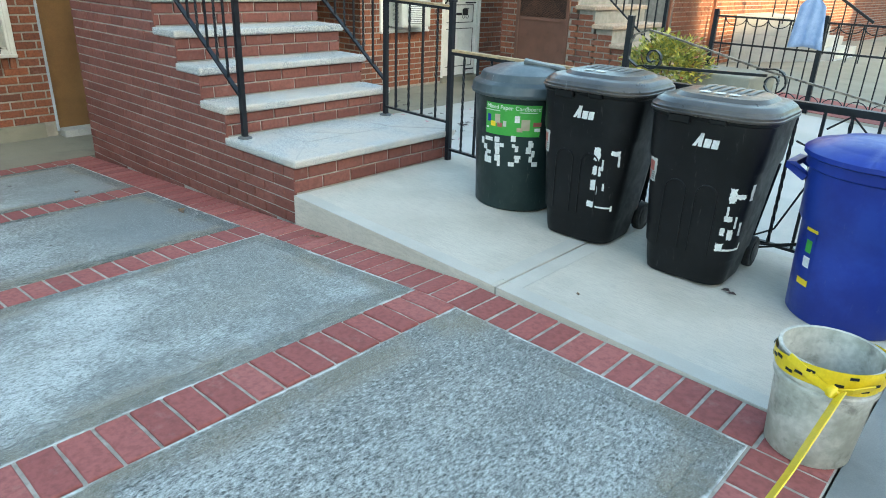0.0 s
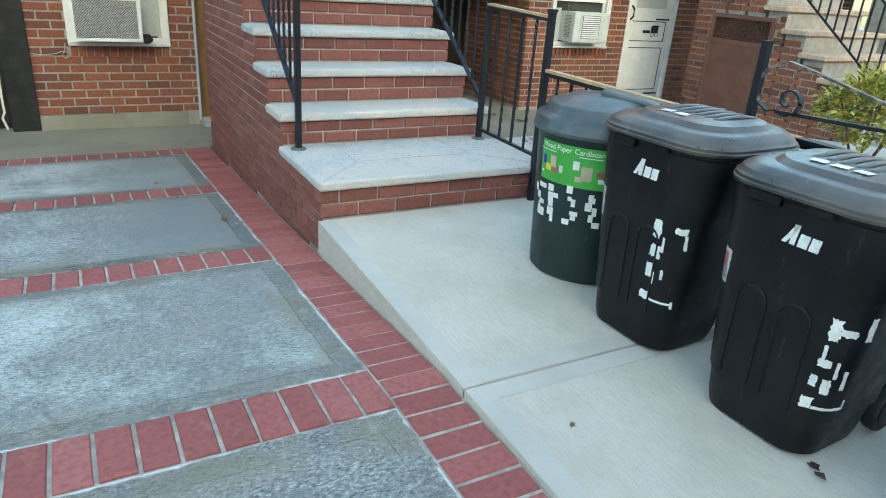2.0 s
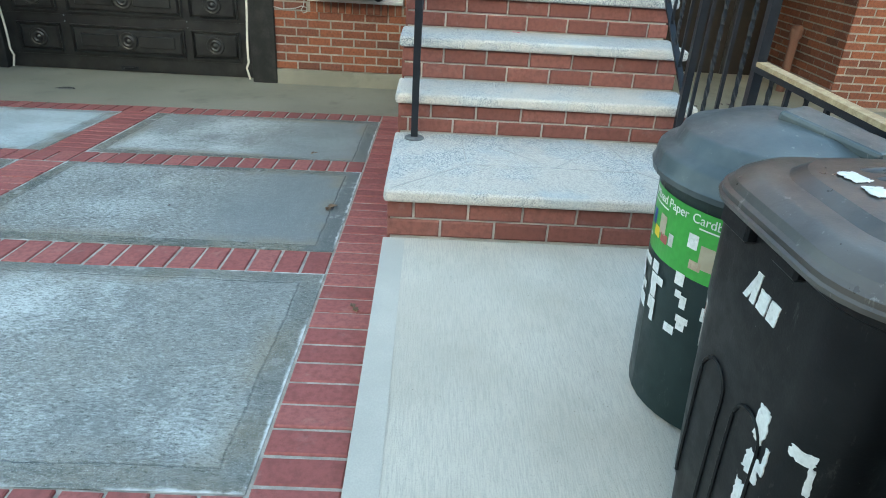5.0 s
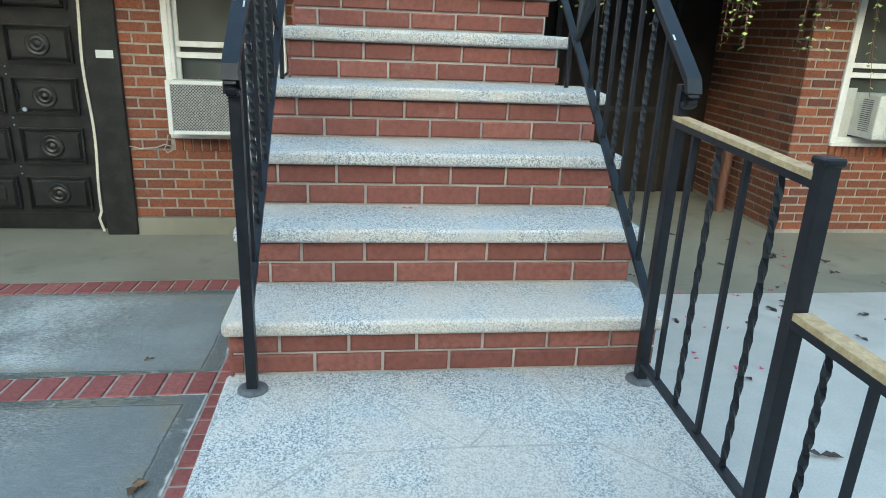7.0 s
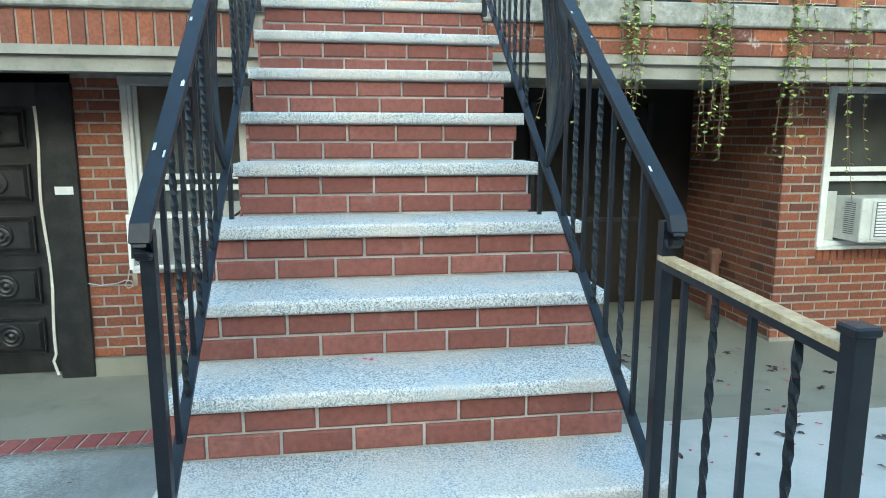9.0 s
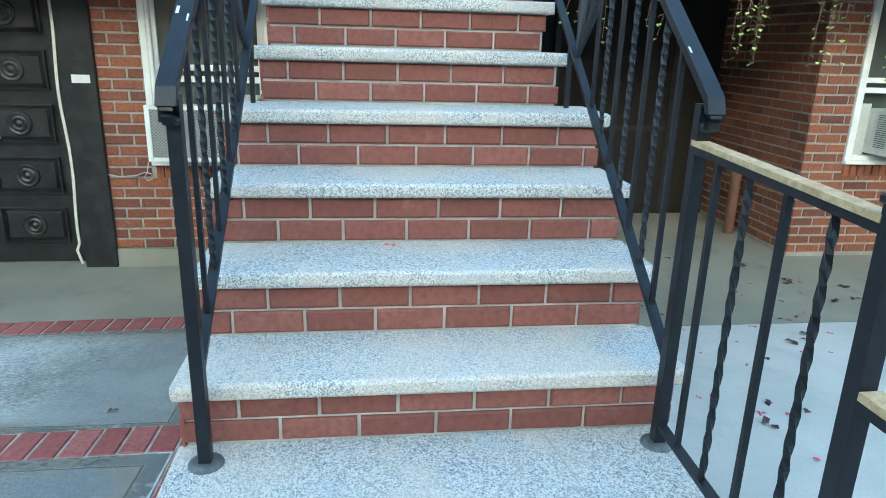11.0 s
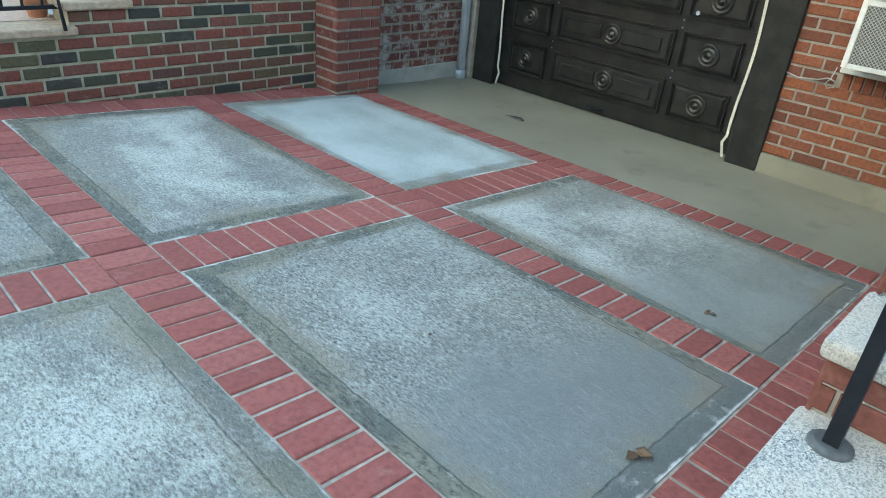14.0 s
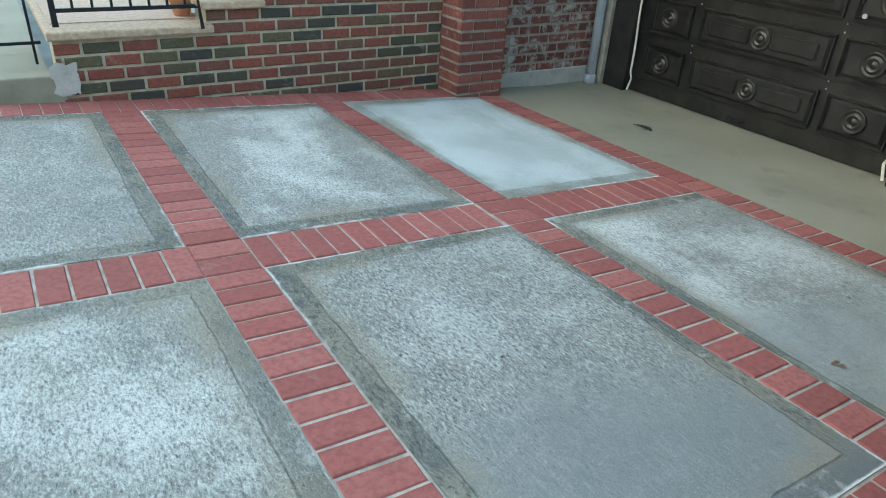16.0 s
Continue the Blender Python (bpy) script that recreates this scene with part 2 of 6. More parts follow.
def terrazzo():
    n = Nodes("speckled_tread")
    v = n.voronoi(240, "Color")
    s = n.t.nodes.new("ShaderNodeSeparateColor")
    n.put(s.inputs[0], v)
    c = n.ramp(s.outputs[0], [(0.0, (0.12, 0.138, 0.150)), (0.16, (0.235, 0.26, 0.275)), (0.34, (0.40, 0.412, 0.405)), (0.55, (0.52, 0.515, 0.485)), (1.0, (0.62, 0.60, 0.56))])
    fleck = n.noise(130, 5, 0.8)
    c = n.mix(n.band(fleck, 0.485, 0.405, 0, 0.78), c, (0.095, 0.122, 0.148))
    # broad warm and blue patches put the treads' shifting light into the colour
    c = n.mix(n.band(n.noise(2.3, 3), 0.43, 0.60, 0, 0.5), c, (0.53, 0.465, 0.39))
    c = n.mix(n.band(n.noise(3.1, 4), 0.54, 0.70, 0, 0.35), c, (0.32, 0.40, 0.45))
    return n.done(c, n.band(n.noise(30), 0.3, 0.7, 0.55, 0.8), 0, n.math("ADD", s.outputs[1], fleck), 0.0015, 0.5)


m_slab = slab_material()
m_broom = broom_material()
m_tread = terrazzo()
m_apron = plain("apron_concrete", (0.215, 0.205, 0.160), (0.275, 0.260, 0.205), 1.8, 0.85, 0, 160, 0.001, 0.3)
m_walk2 = plain("old_walk_concrete", (0.42, 0.42, 0.39), (0.52, 0.51, 0.48), 1.6, 0.88, 0, 120, 0.001, 0.2)
m_side = plain("sidewalk_concrete", (0.15, 0.16, 0.16), (0.24, 0.245, 0.24), 2.0, 0.85, 0, 180, 0.002, 0.3)
m_stucco = plain("stucco", (0.36, 0.36, 0.34), (0.48, 0.47, 0.44), 5, 0.95, 0, 90, 0.004, 0.3)
m_black = plain("black_enamel", (0.008, 0.010, 0.014), (0.014, 0.017, 0.023), 20, 0.42, 0.0, 200, 0.0006, 0.0, 0.28)
m_brass = plain("worn_wood_cap", (0.34, 0.23, 0.12), (0.50, 0.38, 0.22), 40, 0.6, 0.0, 200, 0.001, 0.5)
m_darkwood = plain("black_stained_wood", (0.010, 0.0105, 0.0105), (0.028, 0.028, 0.0265), 8, 0.38, 0, 90, 0.002, 0.4, 0.45)
m_jamb = plain("weathered_black_timber", (0.012, 0.0125, 0.0125), (0.032, 0.032, 0.030), 7, 0.7, 0, 60, 0.002, 0.4, 0.3)
m_white = plain("white_paint", (0.66, 0.67, 0.64), (0.76, 0.76, 0.73), 6, 0.55, 0, 120, 0.0006, 0.2)
m_trim = plain("cream_weather_strip", (0.62, 0.60, 0.50), (0.74, 0.72, 0.62), 14, 0.6, 0, 120, 0.001, 0.3)
m_brown = plain("brown_paint", (0.13, 0.062, 0.042), (0.18, 0.085, 0.06), 5, 0.6, 0, 90, 0.001, 0.25)
m_ochre = plain("ochre_brown_paint", (0.15, 0.075, 0.026), (0.22, 0.115, 0.042), 2, 0.55, 0, 90, 0.001, 0.2)
# near-black brown: the dark door's paint, also shade put into backing surfaces
m_door_and_shade = plain("dark_door_and_shade", (0.013, 0.010, 0.008), (0.022, 0.017, 0.013), 5, 0.6, 0, 90, 0.001, 0.0, 0.25)
m_stone = plain("coping_stone", (0.36, 0.265, 0.19), (0.52, 0.40, 0.30), 30, 0.85, 0, 160, 0.003, 0.4)
m_pipe = plain("blue_grey_pipe", (0.36, 0.41, 0.47), (0.44, 0.49, 0.54), 6, 0.5, 0, 120, 0.0005, 0.25)
m_soffit = plain("soffit_paint", (0.26, 0.25, 0.215), (0.35, 0.335, 0.29), 3, 0.8, 0, 90, 0.001, 0.3)


# ---- mesh helpers ----
def obj(name, bm, material, parent=None, label=""):
    me = bpy.data.meshes.new(name)
    bm.to_mesh(me)
    bm.free()
    if material:
        me.materials.append(material)
    ob = new(name, me)
    if parent:
        ob.parent = parent
    if label:
        ob["label"] = label
    return ob


def part(name, bm, material, parent, label=""):
    return obj(name, bm, material, parent, label)


def thing(name, x, y, z, label, category, group="", kind="", rz=0):
    e = new(name)
    e.matrix_world = pose(x, y, z, 0, 0, rz)
    e.empty_display_size = 0.1
    bpy.context.view_layer.update()
    return tagged(e, label, category, group, kind)


def smooth(ob):
    for p in ob.data.polygons:
        p.use_smooth = True
    return ob


def box(x0, x1, y0, y1, z0, z1, bevel=0.0, seg=1, bm=None):
    bm2 = bmesh.new()
    bmesh.ops.create_cube(bm2, size=1, matrix=Matrix.Translation(((x0 + x1) / 2, (y0 + y1) / 2, (z0 + z1) / 2)) @ Matrix.Diagonal((x1 - x0, y1 - y0, z1 - z0, 1)))
    if bevel:
        bmesh.ops.bevel(bm2, geom=bm2.edges[:], offset=bevel, segments=seg, affect="EDGES", profile=0.5)
    if bm is None:
        return bm2
    merge(bm, bm2)
    return bm


def merge(bm, other, m=None):
    if m is not None:
        bmesh.ops.transform(other, matrix=m, verts=other.verts[:])
    me = bpy.data.meshes.new("tmp")
    other.to_mesh(me)
    other.free()
    bm.from_mesh(me)
    bpy.data.meshes.remove(me)
    return bm


def sweep(points, w, h=None, sides=4, twist=0.0, bm=None, cap=True, flat_up=None):
    """A bar along points: rectangular (sides 4) w by h, or round of diameter w; twist in turns over its length."""
    bm = bm or bmesh.new()
    h = h or w
    pts = [Vector(p) for p in points]
    rings = []
    up = Vector(flat_up) if flat_up else Vector((0, 0, 1))
    for i, p in enumerate(pts):
        d = (pts[min(i + 1, len(pts) - 1)] - pts[max(i - 1, 0)]).normalized()
        a = d.cross(up)
        if a.length < 0.05:
            a = d.cross(Vector((1, 0, 0)))
        a.normalize()
        b = a.cross(d).normalized()
        ring = []
        for k in range(sides):
            ang = 2 * math.pi * (k + (0.5 if sides == 4 else 0)) / sides + twist * 2 * math.pi * i / max(1, len(pts) - 1)
            r = 0.7071 if sides == 4 else 0.5
            ca, sb = math.cos(ang) * r, math.sin(ang) * r
            ring.append(bm.verts.new(p + a * ca * w + b * sb * h))
        rings.append(ring)
    for r0, r1 in zip(rings, rings[1:]):
        for k in range(sides):
            bm.faces.new((r0[k], r0[(k + 1) % sides], r1[(k + 1) % sides], r1[k]))
    if cap:
        bm.faces.new(rings[0][::-1])
        bm.faces.new(rings[-1])
    bmesh.ops.recalc_face_normals(bm, faces=bm.faces[:])
    return bm


def rounded(hx, hy, r, n=6):
    out = []
    r = min(r, hx, hy)
    for cx, cy, a0 in ((hx - r, hy - r, 0), (-hx + r, hy - r, 90), (-hx + r, -hy + r, 180), (hx - r, -hy + r, 270)):
        for k in range(n + 1):
            a = radians(a0 + 90 * k / n)
            out.append((cx + r * math.cos(a), cy + r * math.sin(a)))
    return out


def loft(sections, n=6, cap0=True, cap1=True, bm=None):
    """sections: (z, half x, half y, corner radius, centre x, centre y)."""
    bm = bm or bmesh.new()
    rings = []
    for z, hx, hy, r, cx, cy in sections:
        rings.append([bm.verts.new((cx + x, cy + y, z)) for x, y in rounded(hx, hy, r, n)])
    for r0, r1 in zip(rings, rings[1:]):
        for k in range(len(r0)):
            bm.faces.new((r0[k], r0[(k + 1) % len(r0)], r1[(k + 1) % len(r0)], r1[k]))
    if cap0:
        bm.faces.new(rings[0][::-1])
    if cap1:
        bm.faces.new(rings[-1])
    return bm


def lathe(profile, n=32, bm=None, cap0=True, cap1=True):
    return loft([(z, r, r, r, 0, 0) for r, z in profile], n // 4 - 1, cap0, cap1, bm)


BRICK_MESH = {}


def brick_mesh(material, key):
    """One chamfered brick, 1 x 1 x 1 about its back, facing -y; scaled to size by each piece."""
    if key not in BRICK_MESH:
        bm = bmesh.new()
        c = (0.03, 0.09)
        o = [(-0.5, 0, -0.5), (0.5, 0, -0.5), (0.5, 0, 0.5), (-0.5, 0, 0.5)]
        back = [bm.verts.new(v) for v in o]
        mid = [bm.verts.new((x, -0.62, z)) for x, _, z in o]
        front = [bm.verts.new((x * (1 - 2 * c[0]), -1, z * (1 - 2 * c[1]))) for x, _, z in o]
        for a, b in ((back, mid), (mid, front)):
            for k in range(4):
                bm.faces.new((a[k], a[(k + 1) % 4], b[(k + 1) % 4], b[k]))
        bm.faces.new(front)
        bmesh.ops.recalc_face_normals(bm, faces=bm.faces[:])
        me = bpy.data.meshes.new("brick")
        bm.to_mesh(me)
        bm.free()
        me.materials.append(material)
        BRICK_MESH[key] = me
    return BRICK_MESH[key]


def courses(rows_, length, height, joint, start, rng, offset=0.5):
    """Runs of bricks: rows_ is a list of (u0, u1, v) spans; yields the middle, width and row of each brick."""
    out = []
    for i, (u0, u1, v) in enumerate(rows_):
        p = length + joint
        k = math.floor((u0 - start) / p) - 1
        while True:
            a = start + k * p + (offset * p if i % 2 else 0)
            b = a + length
            k += 1
            if a >= u1:
                break
            a, b = max(a, u0), min(b, u1)
            if b - a < 0.02:
                continue
            out.append(((a + b) / 2, b - a, v, rng.uniform(-0.0015, 0.0015)))
    return out


def lay(items, frame_, height, depth, material, parent, name="brick", many=False, key="", label=""):
    """frame_: matrix whose x runs along the wall, z up and -y out of it. many: joined into one part."""
    if not many:
        me = brick_mesh(material, key or material.name)
        for u, w, v, d in items:
            ob = new(name, me)
            ob.matrix_world = frame_ @ Matrix.Translation((u, 0, v)) @ Matrix.Diagonal((w, depth + d * 1.5, height, 1))
            ob.parent = parent
            ob.matrix_parent_inverse = parent.matrix_world.inverted()
        return None
    verts, faces = [], []
    for u, w, v, d in items:
        n0 = len(verts)
        D = depth + d * 1.5
        for x, y, z in ((-0.5, 0, -0.5), (0.5, 0, -0.5), (0.5, 0, 0.5), (-0.5, 0, 0.5)):
            verts.append(frame_ @ Vector((u + x * w, 0, v + z * height)))
        for x, y, z in ((-0.5, 0, -0.5), (0.5, 0, -0.5), (0.5, 0, 0.5), (-0.5, 0, 0.5)):
            verts.append(frame_ @ Vector((u + x * (w - 0.006), -D, v + z * (height - 0.006))))
        faces += [(n0 + k, n0 + (k + 1) % 4, n0 + 4 + (k + 1) % 4, n0 + 4 + k) for k in range(4)] + [(n0 + 4, n0 + 5, n0 + 6, n0 + 7)]
    me = bpy.data.meshes.new(name)
    me.from_pydata([tuple(v) for v in verts], [], faces)
    me.materials.append(material)
    ob = new(name, me)
    ob.parent = parent
    ob.matrix_parent_inverse = parent.matrix_world.inverted()
    return tagged(ob, label, "", "", "stuff")


def wall_frame(x, y, z, facing):
    """facing: the way the wall looks out: '+x', '-x', '+y', '-y'. u runs along +y for x walls and along +x for y walls."""
    if facing == "+x":
        return Matrix(((0, -1, 0, x), (1, 0, 0, y), (0, 0, 1, z), (0, 0, 0, 1)))
    if facing == "-y":
        return Matrix(((1, 0, 0, x), (0, 1, 0, y), (0, 0, 1, z), (0, 0, 0, 1)))
    if facing == "+y":
        return Matrix(((1, 0, 0, x), (0, -1, 0, y), (0, 0, 1, z), (0, 0, 0, 1)))
    return Matrix(((0, 1, 0, x), (1, 0, 0, y), (0, 0, 1, z), (0, 0, 0, 1)))


# ---- ground ----
def z_drive(x):
    if x > -2.3:
        return -0.062 - 0.018 * (x + 2.3)
    return max(-0.40, -0.062 + 0.066 * (x + 2.3))


def z_walk(x):
    return max(-0.092, -0.032 + (-2.16 - x) * 0.040)


def z_right(x):
    if x > -3.75:
        return z_walk(x) - 0.03
    return max(-0.38, z_walk(-3.75) - 0.03 + (x + 3.75) * 0.118)


def splay(x, y):
    """The cross bands are not quite square to the stoop: they fan out a little towards the garage."""
    return x - min(0.047, max(0.0, 0.0165 * (-x - 3.1))) * (y - 2.26)


def sheet(name, xs, y0, y1, zf, material, depth=0.12, ny=1, parent=None, shift=None):
    """A slab of ground following zf(x), with sides."""
    bm = bmesh.new()
    ys = [y0 + (y1 - y0) * k / ny for k in range(ny + 1)]
    sx = shift or (lambda x, y: x)
    top = [[bm.verts.new((sx(x, y), y, zf(sx(x, y)))) for y in ys] for x in xs]
    low = [[bm.verts.new((sx(x, y), y, zf(sx(x, y)) - depth)) for y in (y0, y1)] for x in xs]
    for i in range(len(xs) - 1):
        for j in range(ny):
            bm.faces.new((top[i][j], top[i + 1][j], top[i + 1][j + 1], top[i][j + 1]))
        bm.faces.new((low[i][0], low[i + 1][0], top[i + 1][0], top[i][0]))
        bm.faces.new((top[i][ny], top[i + 1][ny], low[i + 1][1], low[i][1]))
    for i in (0, len(xs) - 1):
        bm.faces.new((*top[i], low[i][1], low[i][0]))
    bmesh.ops.recalc_face_normals(bm, faces=bm.faces[:])
    return obj(name, bm, material, parent)


def lin(a, b, n):
    return [a + (b - a) * k / n for k in range(n + 1)]


rng = random.Random(7)
BAND = [(-0.82, -0.57), (-2.425, -2.165), (-3.995, -3.755), (-5.55, -5.315), (-7.07, -6.835)]      # cross bands, x
LANES = [(-2.19, -1.92), (0.10, 0.385), (2.26, 2.505)]                                             # long bands, y
ground = tagged(sheet("ground", [-40, -12, -9, 3, 60], -60, 60, lambda x: -0.62, m_side, 0.3), "plain ground beneath the yards", "ground", "", "structure")
bed = tagged(sheet("driveway", [-7.07, -5, -3.6, -2.3, -0.57], -2.19, 2.505, lambda x: z_drive(x) - 0.0045, m_joint, 0.4, 6, shift=splay), "driveway of concrete panels framed by red pavers", "driveway", "", "structure")
# how pale, pocked and dark-rimmed each panel is
LOOKS = {(0, 1): (0.55, 1.0, 0.25, 0.1), (1, 1): (0.95, 0.55, 0.55, 0.1), (2, 1): (0.55, 0.85, 0.95, 1.0), (3, 1): (1.0, 0.55, 0.9, 0.75),
         (0, 0): (0.28, 0.6, 0.9, 0), (1, 0): (0.6, 0.65, 0.95, 0), (2, 0): (1.0, 0.6, 0.95, 0), (3, 0): (2.0, 0.12, 0.55, 0)}
for i in range(4):
    for j in range(2):
        x1, x0 = BAND[i][0] - 0.005, BAND[i + 1][1] + 0.005
        y0, y1 = LANES[j][1] + 0.005, LANES[j + 1][0] - 0.005
        bm = bmesh.new()
        nx, ny = 10, 12
        g = [[bm.verts.new((splay(x, y), y, z_drive(splay(x, y)) + 0.003 * (noise.noise((x * 1.7, y * 1.7, 3)))))
              for y in lin(y0, y1, ny)] for x in lin(x0, x1, nx)]
        for a in range(nx):
            for b in range(ny):
                bm.faces.new((g[a][b], g[a + 1][b], g[a + 1][b + 1], g[a][b + 1]))
        edge = [e for e in bm.edges if e.is_boundary]
        ext = bmesh.ops.extrude_edge_only(bm, edges=edge)
        bmesh.ops.translate(bm, vec=(0, 0, -0.05), verts=[v for v in ext["geom"] if isinstance(v, bmesh.types.BMVert)])
        bmesh.ops.recalc_face_normals(bm, faces=bm.faces[:])
        p = part("concrete_panel", bm, m_slab, bed)
        p.color = LOOKS[i, j]

apron = tagged(sheet("garage_apron", [-9.9, -8.6, -7.6, -7.075], -2.6, 3.85, lambda x: z_drive(x), m_apron, 0.3, 6, shift=lambda x, y: splay(x, y) if x > -7.2 else x), "grey-green concrete apron in front of the garage", "apron", "", "structure")
walkway = thing("walkway", -2, 3.2, 0, "pale new brushed concrete entrance walk", "walkway", kind="structure")
for a, b in ((-0.60, -2.125), (-2.135, -3.76)):
    s = sheet("slab", lin(b, a, 8), 2.507, 4.10, z_walk, m_broom, 0.35, 1)
    s.parent = walkway
    s.matrix_parent_inverse = walkway.matrix_world.inverted()
# smooth trowelled margins, a hair above the brushed face
for a, b, c, d in ((-0.60, -2.10, 2.509, 2.60), (-2.16, -3.74, 2.509, 2.60), (-2.035, -2.122, 2.60, 4.0), (-2.138, -2.225, 2.60, 4.0)):
    s = sheet("margin", lin(min(a, b), max(a, b), 4), c, d, lambda x: z_walk(x) + 0.0022, plain("trowelled_margin", (0.41, 0.395, 0.355), (0.48, 0.465, 0.42), 3, 0.8, 0, 200, 0.0005) if "trowelled_margin" not in bpy.data.materials else bpy.data.materials["trowelled_margin"], 0.006)
    s.parent = walkway
    s.matrix_parent_inverse = walkway.matrix_world.inverted()
right_yard = tagged(sheet("neighbour_walk", lin(-6.62, 0.2, 10), 4.105, 8.90, lambda x: z_right(x), m_walk2, 0.2), "pale concrete walk beyond the black fence", "walkway", "", "structure")
# darker concrete than the near walk: the far yard's shade is in its colour
far_yard = tagged(sheet("far_yard", lin(-6.62, 0.2, 10), 8.905, 26, lambda x: z_right(x), m_apron, 0.2), "concrete yard beyond the far fence, its shade put in as a darker brownish colour", "yard", "", "structure")
right_back = tagged(sheet("neighbour_apron", lin(-10.2, -6.63, 8), 3.86, 16, lambda x: z_right(x), m_apron, 0.2), "darker concrete apron by the house", "apron", "", "structure")
sidewalk = tagged(sheet("sidewalk", [-0.562, 5.5], -30, 30, lambda x: -0.095, m_side, 0.2), "grey weathered concrete sidewalk", "sidewalk", "", "structure")
road = tagged(sheet("road", [5.52, 14], -60, 60, lambda x: -0.2, m_side, 0.2), "grey asphalt road", "road", "", "structure")

# ---- stair ----
RISE, RUN, TH = 0.226, 0.298, 0.055
NOSE = [-3.735] + [-4.508 - RUN * k for k in range(0, 9)]        # front of each tread, landing first
TOP = [0.258] + [0.470 + RISE * k for k in range(len(NOSE) - 1)]
OVER = 0.032
YL, YR = 2.523, 3.974


def far_end(k):
    """Where a step ends beside the neighbour's yard; the flight is a little wider than its landing there."""
    return YR - inset(k) + (0.034 + 0.003 * k if k else 0)


stair = thing("front_stair", -4.5, 3.2, 0.0, "red brick stoop with pale speckled terrazzo treads", "stair")


def under(part_ob, parent):
    part_ob.parent = parent
    part_ob.matrix_parent_inverse = parent.matrix_world.inverted()
    return part_ob


def inset(k):
    return 0.0 if k < 5 else 0.105


for k in range(len(NOSE)):
    x1 = NOSE[k] - OVER - 0.012
    x0 = -7.0 if k < len(NOSE) - 1 else -8.3
    z0 = -0.5 if k == 0 else TOP[k - 1] - TH + 0.002
    body = box(x0, x1, YL + 0.012 + inset(k), far_end(k) - 0.012, z0, TOP[k] - TH)
    under(obj("mortar_bed", body, m_mortar_pale), stair)


def tread(k):
    x1 = NOSE[k]
    x0 = NOSE[k + 1] - OVER - 0.01 if k + 1 < len(NOSE) else -8.3
    a, b = YL - 0.016 + inset(k), far_end(k) + OVER
    bm = box(x0, x1, a, b, TOP[k] - TH, TOP[k])
    es = [e for e in bm.edges if all(v.co.x > x1 - 1e-4 for v in e.verts) or (all(abs(v.co.y - a) < 1e-4 for v in e.verts) and k < 5) or (all(abs(v.co.y - b) < 1e-4 for v in e.verts) and k < 5)]
    bmesh.ops.bevel(bm, geom=es, offset=0.019, segments=4, affect="EDGES", profile=0.55)
    t = under(obj("tread", bm, m_tread), stair)
    return t


for k in range(len(NOSE)):
    tread(k)
# cut lines in the landing: a long diamond between mitred corners
m_cut = plain("grout_line", (0.34, 0.33, 0.31), (0.46, 0.445, 0.42), 30, 0.9, 0, 200, 0.0005)
ZL = TOP[0] + 0.0008
for pts in ([(-3.755, 2.53), (-4.09, 2.863), (-4.52, 2.85)], [(-3.755, 3.97), (-4.09, 3.66), (-4.52, 3.60)], [(-4.09, 2.863), (-4.10, 3.27), (-4.09, 3.66)], [(-4.36, 3.03), (-4.10, 3.27), (-4.38, 3.50)]):
    for a, b in zip(pts, pts[1:]):
        under(obj("grout_line", sweep([(*a, ZL), (*b, ZL)], 0.0045, 0.002), m_cut), stair)
BL, BH, JT = 0.2205, 0.065, 0.0105
for k in range(len(NOSE)):
    z0 = (z_walk(-3.7) if k == 0 else TOP[k - 1]) + 0.004
    h = TOP[k] - TH - z0
    bh = h / 2 - JT
    rows_ = [(YL + inset(k), far_end(k), z0 + bh / 2 + 0.006 + i * (bh + JT)) for i in (0, 1)]
    items = courses(rows_, BL, bh, JT, YL + 0.055 * (k % 3), rng)
    lay(items, wall_frame(NOSE[k] - OVER - 0.012, 0, 0, "+x"), bh, 0.012, m_stair, stair)
# side wall facing the driveway


def reach(zt):
    best = -7.0
    for k in range(len(NOSE)):
        if TOP[k] - TH >= zt - 0.012:
            best = max(best, NOSE[k] - OVER)
    return best


rows_, z = [], TOP[0] - TH - 0.006 - BH / 2
while z > -0.42:
    rows_.append((-7.0, reach(z + BH / 2), z))
    z -= BH + JT
rows_.reverse()
z = TOP[0] - TH + JT + BH / 2 - 0.006
while z < TOP[4] - TH:
    rows_.append((-7.0, reach(z + BH / 2), z))
    z += BH + JT
items = courses(rows_, BL, BH, JT, -7.0, rng)
items = [i for i in items if z_drive(i[0]) < i[2] + BH / 2]
lay(items, wall_frame(0, YL + 0.012, 0, "-y"), BH, 0.012, m_stair, stair)
rows_ = []
while z < TOP[-1] - TH:
    rows_.append((-7.0, reach(z + BH / 2), z))
    z += BH + JT
lay(courses(rows_, BL, BH, JT, -7.0, rng), wall_frame(0, YL + 0.012 + 0.105, 0, "-y"), BH, 0.012, m_stair_many, stair, "upper_brickwork", True)
bpy.context.view_layer.update()

# ---- house ----
FX = -8.2
house = thing("house", -8.2, 3, 0, "orange-red brick row house with a garage and an upper storey", "house", kind="structure")


def hb(name, *a, mat=None, bevel=0.0):
    return under(obj(name, box(*a, bevel), mat or m_mortar), house)


